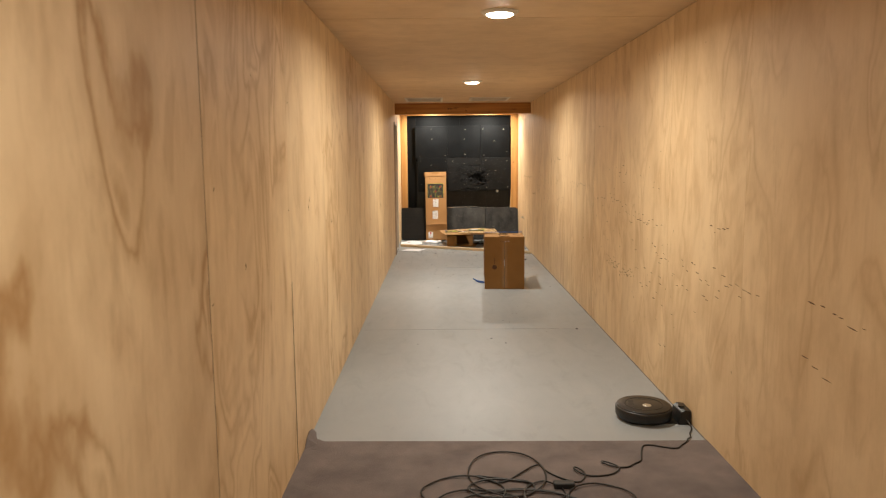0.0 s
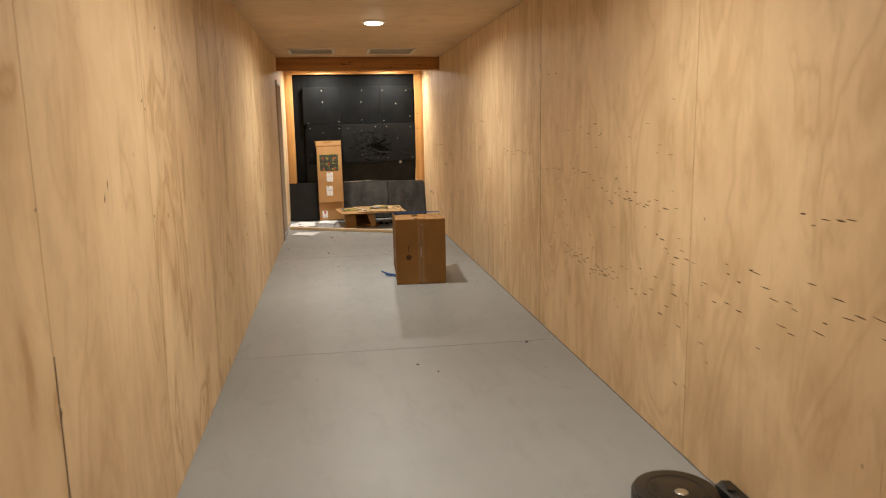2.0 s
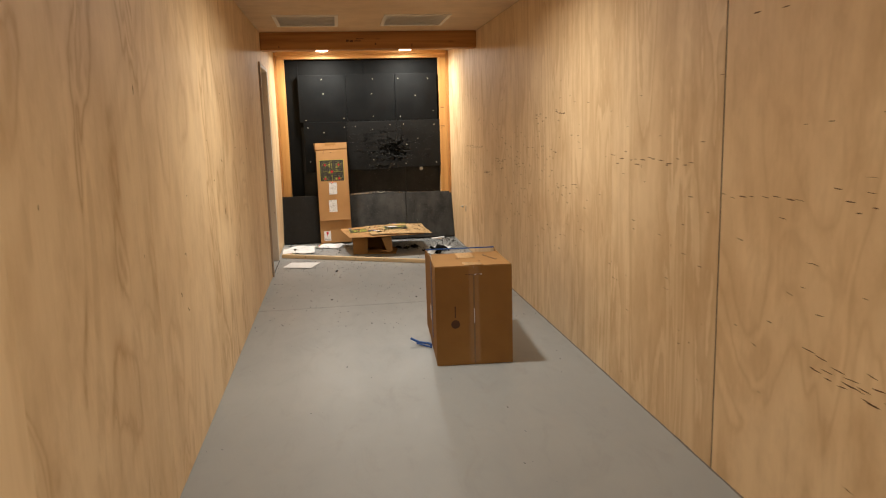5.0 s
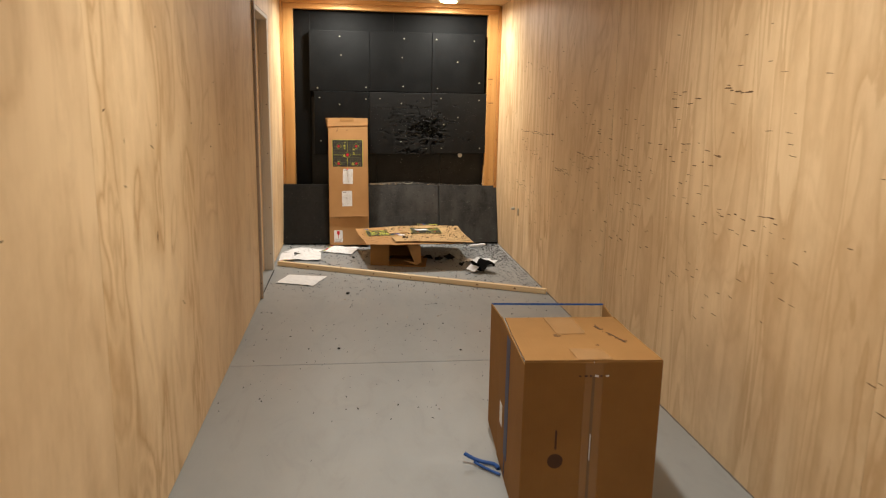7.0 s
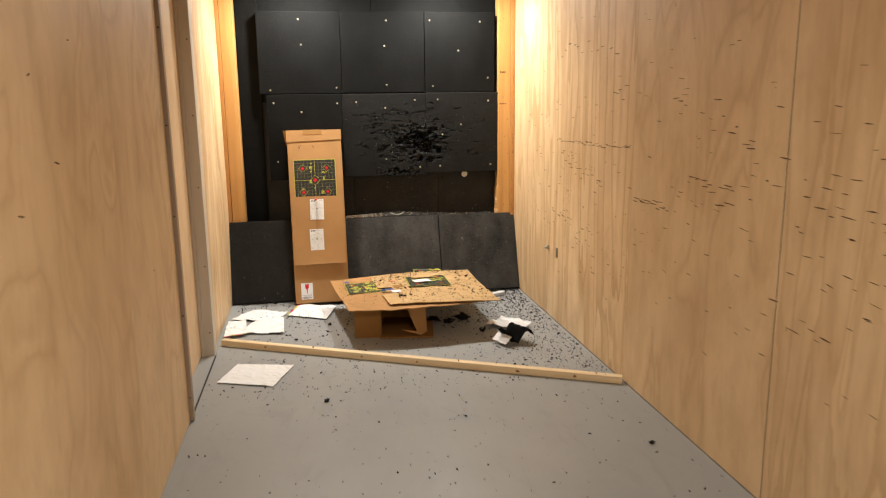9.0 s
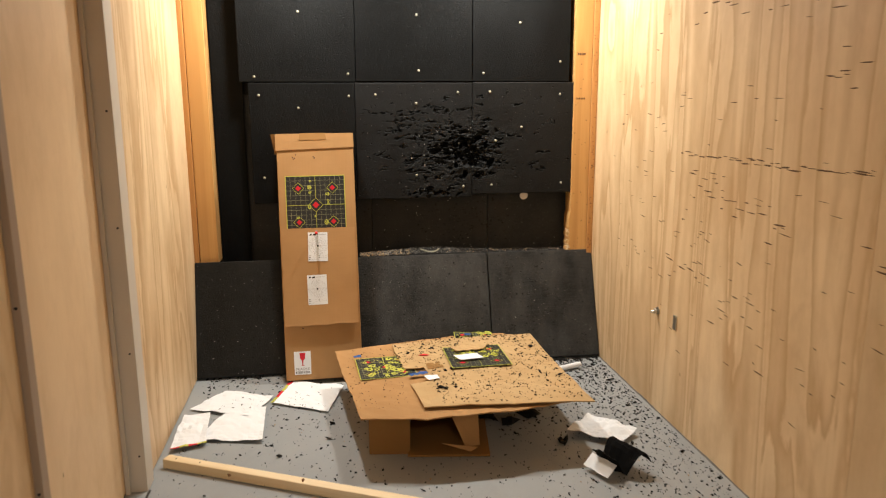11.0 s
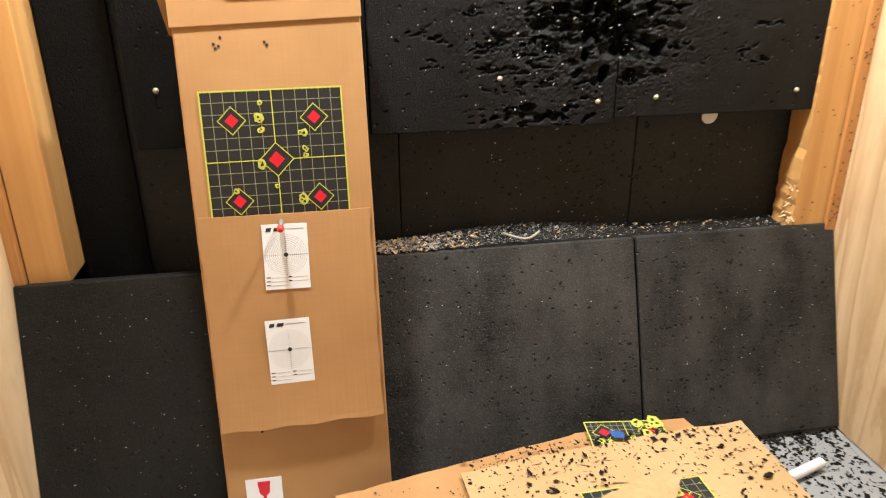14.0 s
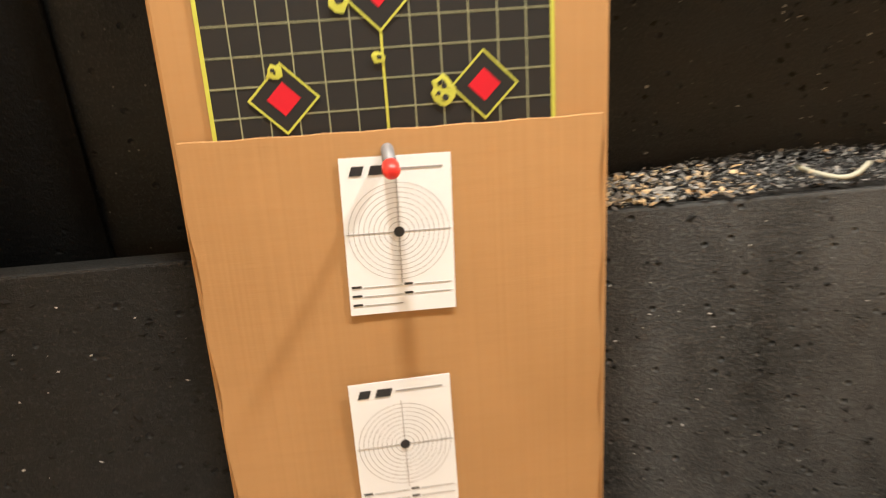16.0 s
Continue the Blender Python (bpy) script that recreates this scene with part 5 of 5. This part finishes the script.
for x, y, s in ((0.64, 12.05, 0.017), (0.597, 10.80, 0.010), (1.324, 10.728, 0.009), (2.021, 11.31, 0.014), (1.965, 6.835, 0.011), (1.17, 6.516, 0.006), (1.66, 13.0, 0.026), (1.47, 13.22, 0.040), (1.60, 13.28, 0.045), (1.38, 13.30, 0.04), (1.70, 12.35, 0.014), (0.68, 13.35, 0.012)):
    for _ in range(3):
        shard(crumbs, Vector((x + rc.uniform(-s, s) * 0.5, y + rc.uniform(-s, s) * 0.5, s * 0.5)), s, 0.6, rc)
tagged(part("rubber_crumbs", crumbs, CRUMB), "black rubber crumbs scattered over the concrete", "crumbs", kind="stuff")
heap = bmesh.new()
for _ in range(1700):
    x, y = rc.uniform(1.0, 1.74), 13.80 - 0.88 * rc.random() ** 1.35
    if x < 1.13 and y < 13.4:
        continue
    s = 0.0018 + 0.0048 * rc.random() ** 2 + (0.010 * rc.random() if rc.random() < 0.045 else 0)
    shard(heap, Vector((x, y, bend_up(x, y) + 0.001 + s * 0.3)), s, 0.5, rc)
for _ in range(220):
    x, y = rc.uniform(0.76, 1.0), rc.uniform(12.98, 13.74)
    shard(heap, Vector((x, y, bend_low(x, y) + 0.002)), 0.0015 + 0.0035 * rc.random() ** 2, 0.5, rc)
scratches = bmesh.new()
for _ in range(170):
    x, y = rc.uniform(1.06, 1.72), rc.uniform(12.95, 13.78)
    a, k = rc.gauss(0.1, 0.35), rc.uniform(0.006, 0.022)
    p, q = Vector((math.cos(a), math.sin(a), 0)) * k, Vector((-math.sin(a), math.cos(a), 0)) * rc.uniform(0.0008, 0.0022)
    c = Vector((x, y, 0))
    scratches.faces.new([scratches.verts.new((v.x, v.y, bend_up(v.x, v.y) + 0.0012)) for v in (c - p, c - q, c + p, c + q)])
tagged(part("torn_scratches", scratches, GRAZE), "dark scratches torn into the cardboard sheet", "scars", kind="stuff")
shreds = bmesh.new()
for _ in range(150):
    if rc.random() < 0.5:
        x, y = rc.uniform(0.84, 1.06), rc.uniform(13.33, 13.56)
        z = bend_low(x, y) + 0.010
    else:
        x, y = rc.uniform(1.27, 1.51), rc.uniform(13.46, 13.62)
        z = bend_up(x, y) + 0.013
    shard(shreds, Vector((x, y, z)), rc.uniform(0.002, 0.009), 0.25, rc)
tagged(part("yellow_shreds", shreds, TARGET_YELLOW), "bright yellow shreds torn from the lying targets", "scraps", kind="stuff")
tagged(part("rubber_crumbs", heap, CRUMB), "black rubber crumbs scattered over the cardboard sheets", "crumbs", kind="stuff")
heap_on_paper = bmesh.new()
for quad, lift in (((0.15, 13.52, 0.36, 13.74), 0.035), ((0.45, 13.52, 0.68, 13.80), 0.02)):
    for _ in range(70 if lift < 0.03 else 22):
        x, y = rc.uniform(quad[0], quad[2]), rc.uniform(quad[1], quad[3])
        shard(heap_on_paper, Vector((x, y, lift * 0.62)), 0.002 + 0.006 * rc.random() ** 2, 0.4, rc)
tagged(part("rubber_crumbs", heap_on_paper, CRUMB), "black rubber crumbs lying on the loose papers", "crumbs", kind="stuff")
bits = bmesh.new()
for _ in range(150):
    shard(bits, Vector((rc.uniform(0.2, 2.15), 14.0 - 2.6 * rc.random() ** 1.3, 0.003)), rc.uniform(0.002, 0.007), 0.4, rc)
tagged(part("pale_scraps", bits, CHIPS), "pale paper and wood bits among the crumbs", "debris", kind="stuff")

# ---- grimy ragged sealant along the foot of the walls ----
def foot_seal(x, side, y0, y1, seed):
    bm = bmesh.new()
    k, rr, last = int((y1 - y0) / 0.02), random.Random(seed), None
    for i in range(k + 1):
        y = y0 + (y1 - y0) * i / k
        a = 0.003 + 0.004 * abs(noise.noise(Vector((y * 5, seed, 0)))) + 0.003 * rr.random()
        b = 0.002 + 0.008 * abs(noise.noise(Vector((y * 3.1, seed + 7, 0)))) + 0.002 * rr.random()
        ring = [bm.verts.new((x + side * 0.0005, y, b)), bm.verts.new((x + side * a * 0.6, y, b * 0.45)), bm.verts.new((x + side * a, y, 0.0004))]
        if last:
            for m in range(2):
                bm.faces.new((last[m], last[m + 1], ring[m + 1], ring[m]))
        last = ring
    return bm


SEAL = plain("grimy_sealant", (0.22, 0.20, 0.18), 0.85, 0, 120, 0.5)
tagged(part("foot_seal", foot_seal(W, -1, 4.25, 13.97, 2), SEAL, wall_right, "grimy sealant line along the floor"), kind="stuff")

# a split that opens towards the foot of one joint
split = prism([(0.0, 3.986, 0.95), (0.0, 3.990, 0.95), (0.0, 3.994, 0.01), (0.0, 3.987, 0.01)], (0.001, 0, 0))
part("split", split, JOINT, wall_left)

# ---- sheets of the walls and slabs of the floor, last ----
def sheets(parent, seams, left, bold=(), last=99.0, rippled=(), figured=()):
    for (a, ga), (b, gb) in zip(seams, seams[1:]):
        x0, x1 = (-0.018, 0.0) if left else (W, W + 0.018)
        part("plywood_sheet", block(x0, x1, a + ga / 2, b - gb / 2, 0.003, H - 0.001, 0.0008), PLY_END if a > last else PLY_BOLD if a in bold else PLY_RIPPLE if a in rippled else PLY_MID if a in figured else PLY, parent)
        if gb > 0.003:
            # near-black strip sunk in the open gap, so that it reads as deep
            part("joint", block(x0 + 0.002 - 0.002 * left, x1 - 0.0015 * left, b - gb / 2 + 0.0004, b + gb / 2 - 0.0004, 0.001, H - 0.001), JOINT, parent)


sheets(wall_left, [(Y0, 0), (-0.93, .001), (0.29, .001), (1.51, .001), (2.735, .008), (3.985, .003), (5.07, .004), (6.27, .001), (7.48, .001), (8.69, .001), (9.90, .001), (11.1, .001), (11.94, 0)], True, (0.29, 1.51), 99.0, (), (2.735, 5.07, 6.27, 8.69))
part("plywood_sheet", block(-0.043, -0.023, 12.958, Y1 - 0.03, 0.006, H - 0.001, 0.0008), PLY_END, wall_left)
part("plywood_sheet", block(-0.018, 0.0, 11.943, 12.955, 2.118, H - 0.001), PLY, wall_left)
sheets(wall_right, [(Y0, 0), (-0.9, .001), (0.3, .001), (1.5, .001), (2.7, .001), (3.87, .001), (5.03, .0028), (6.17, .0008), (7.315, .011), (8.47, .0008), (9.63, .0008), (10.80, .006), (12.0, .0008), (13.2, .0008), (Y1 - 0.03, 0)], False, (), 11.9, (7.315, 8.47, 9.63))
for a, b in ((Y0, 6.872), (6.878, 10.550), (10.556, Y1)):
    part("slab", block(-0.04, W, a, b, -0.015, 0.0, 0.001), FLOOR, floor)
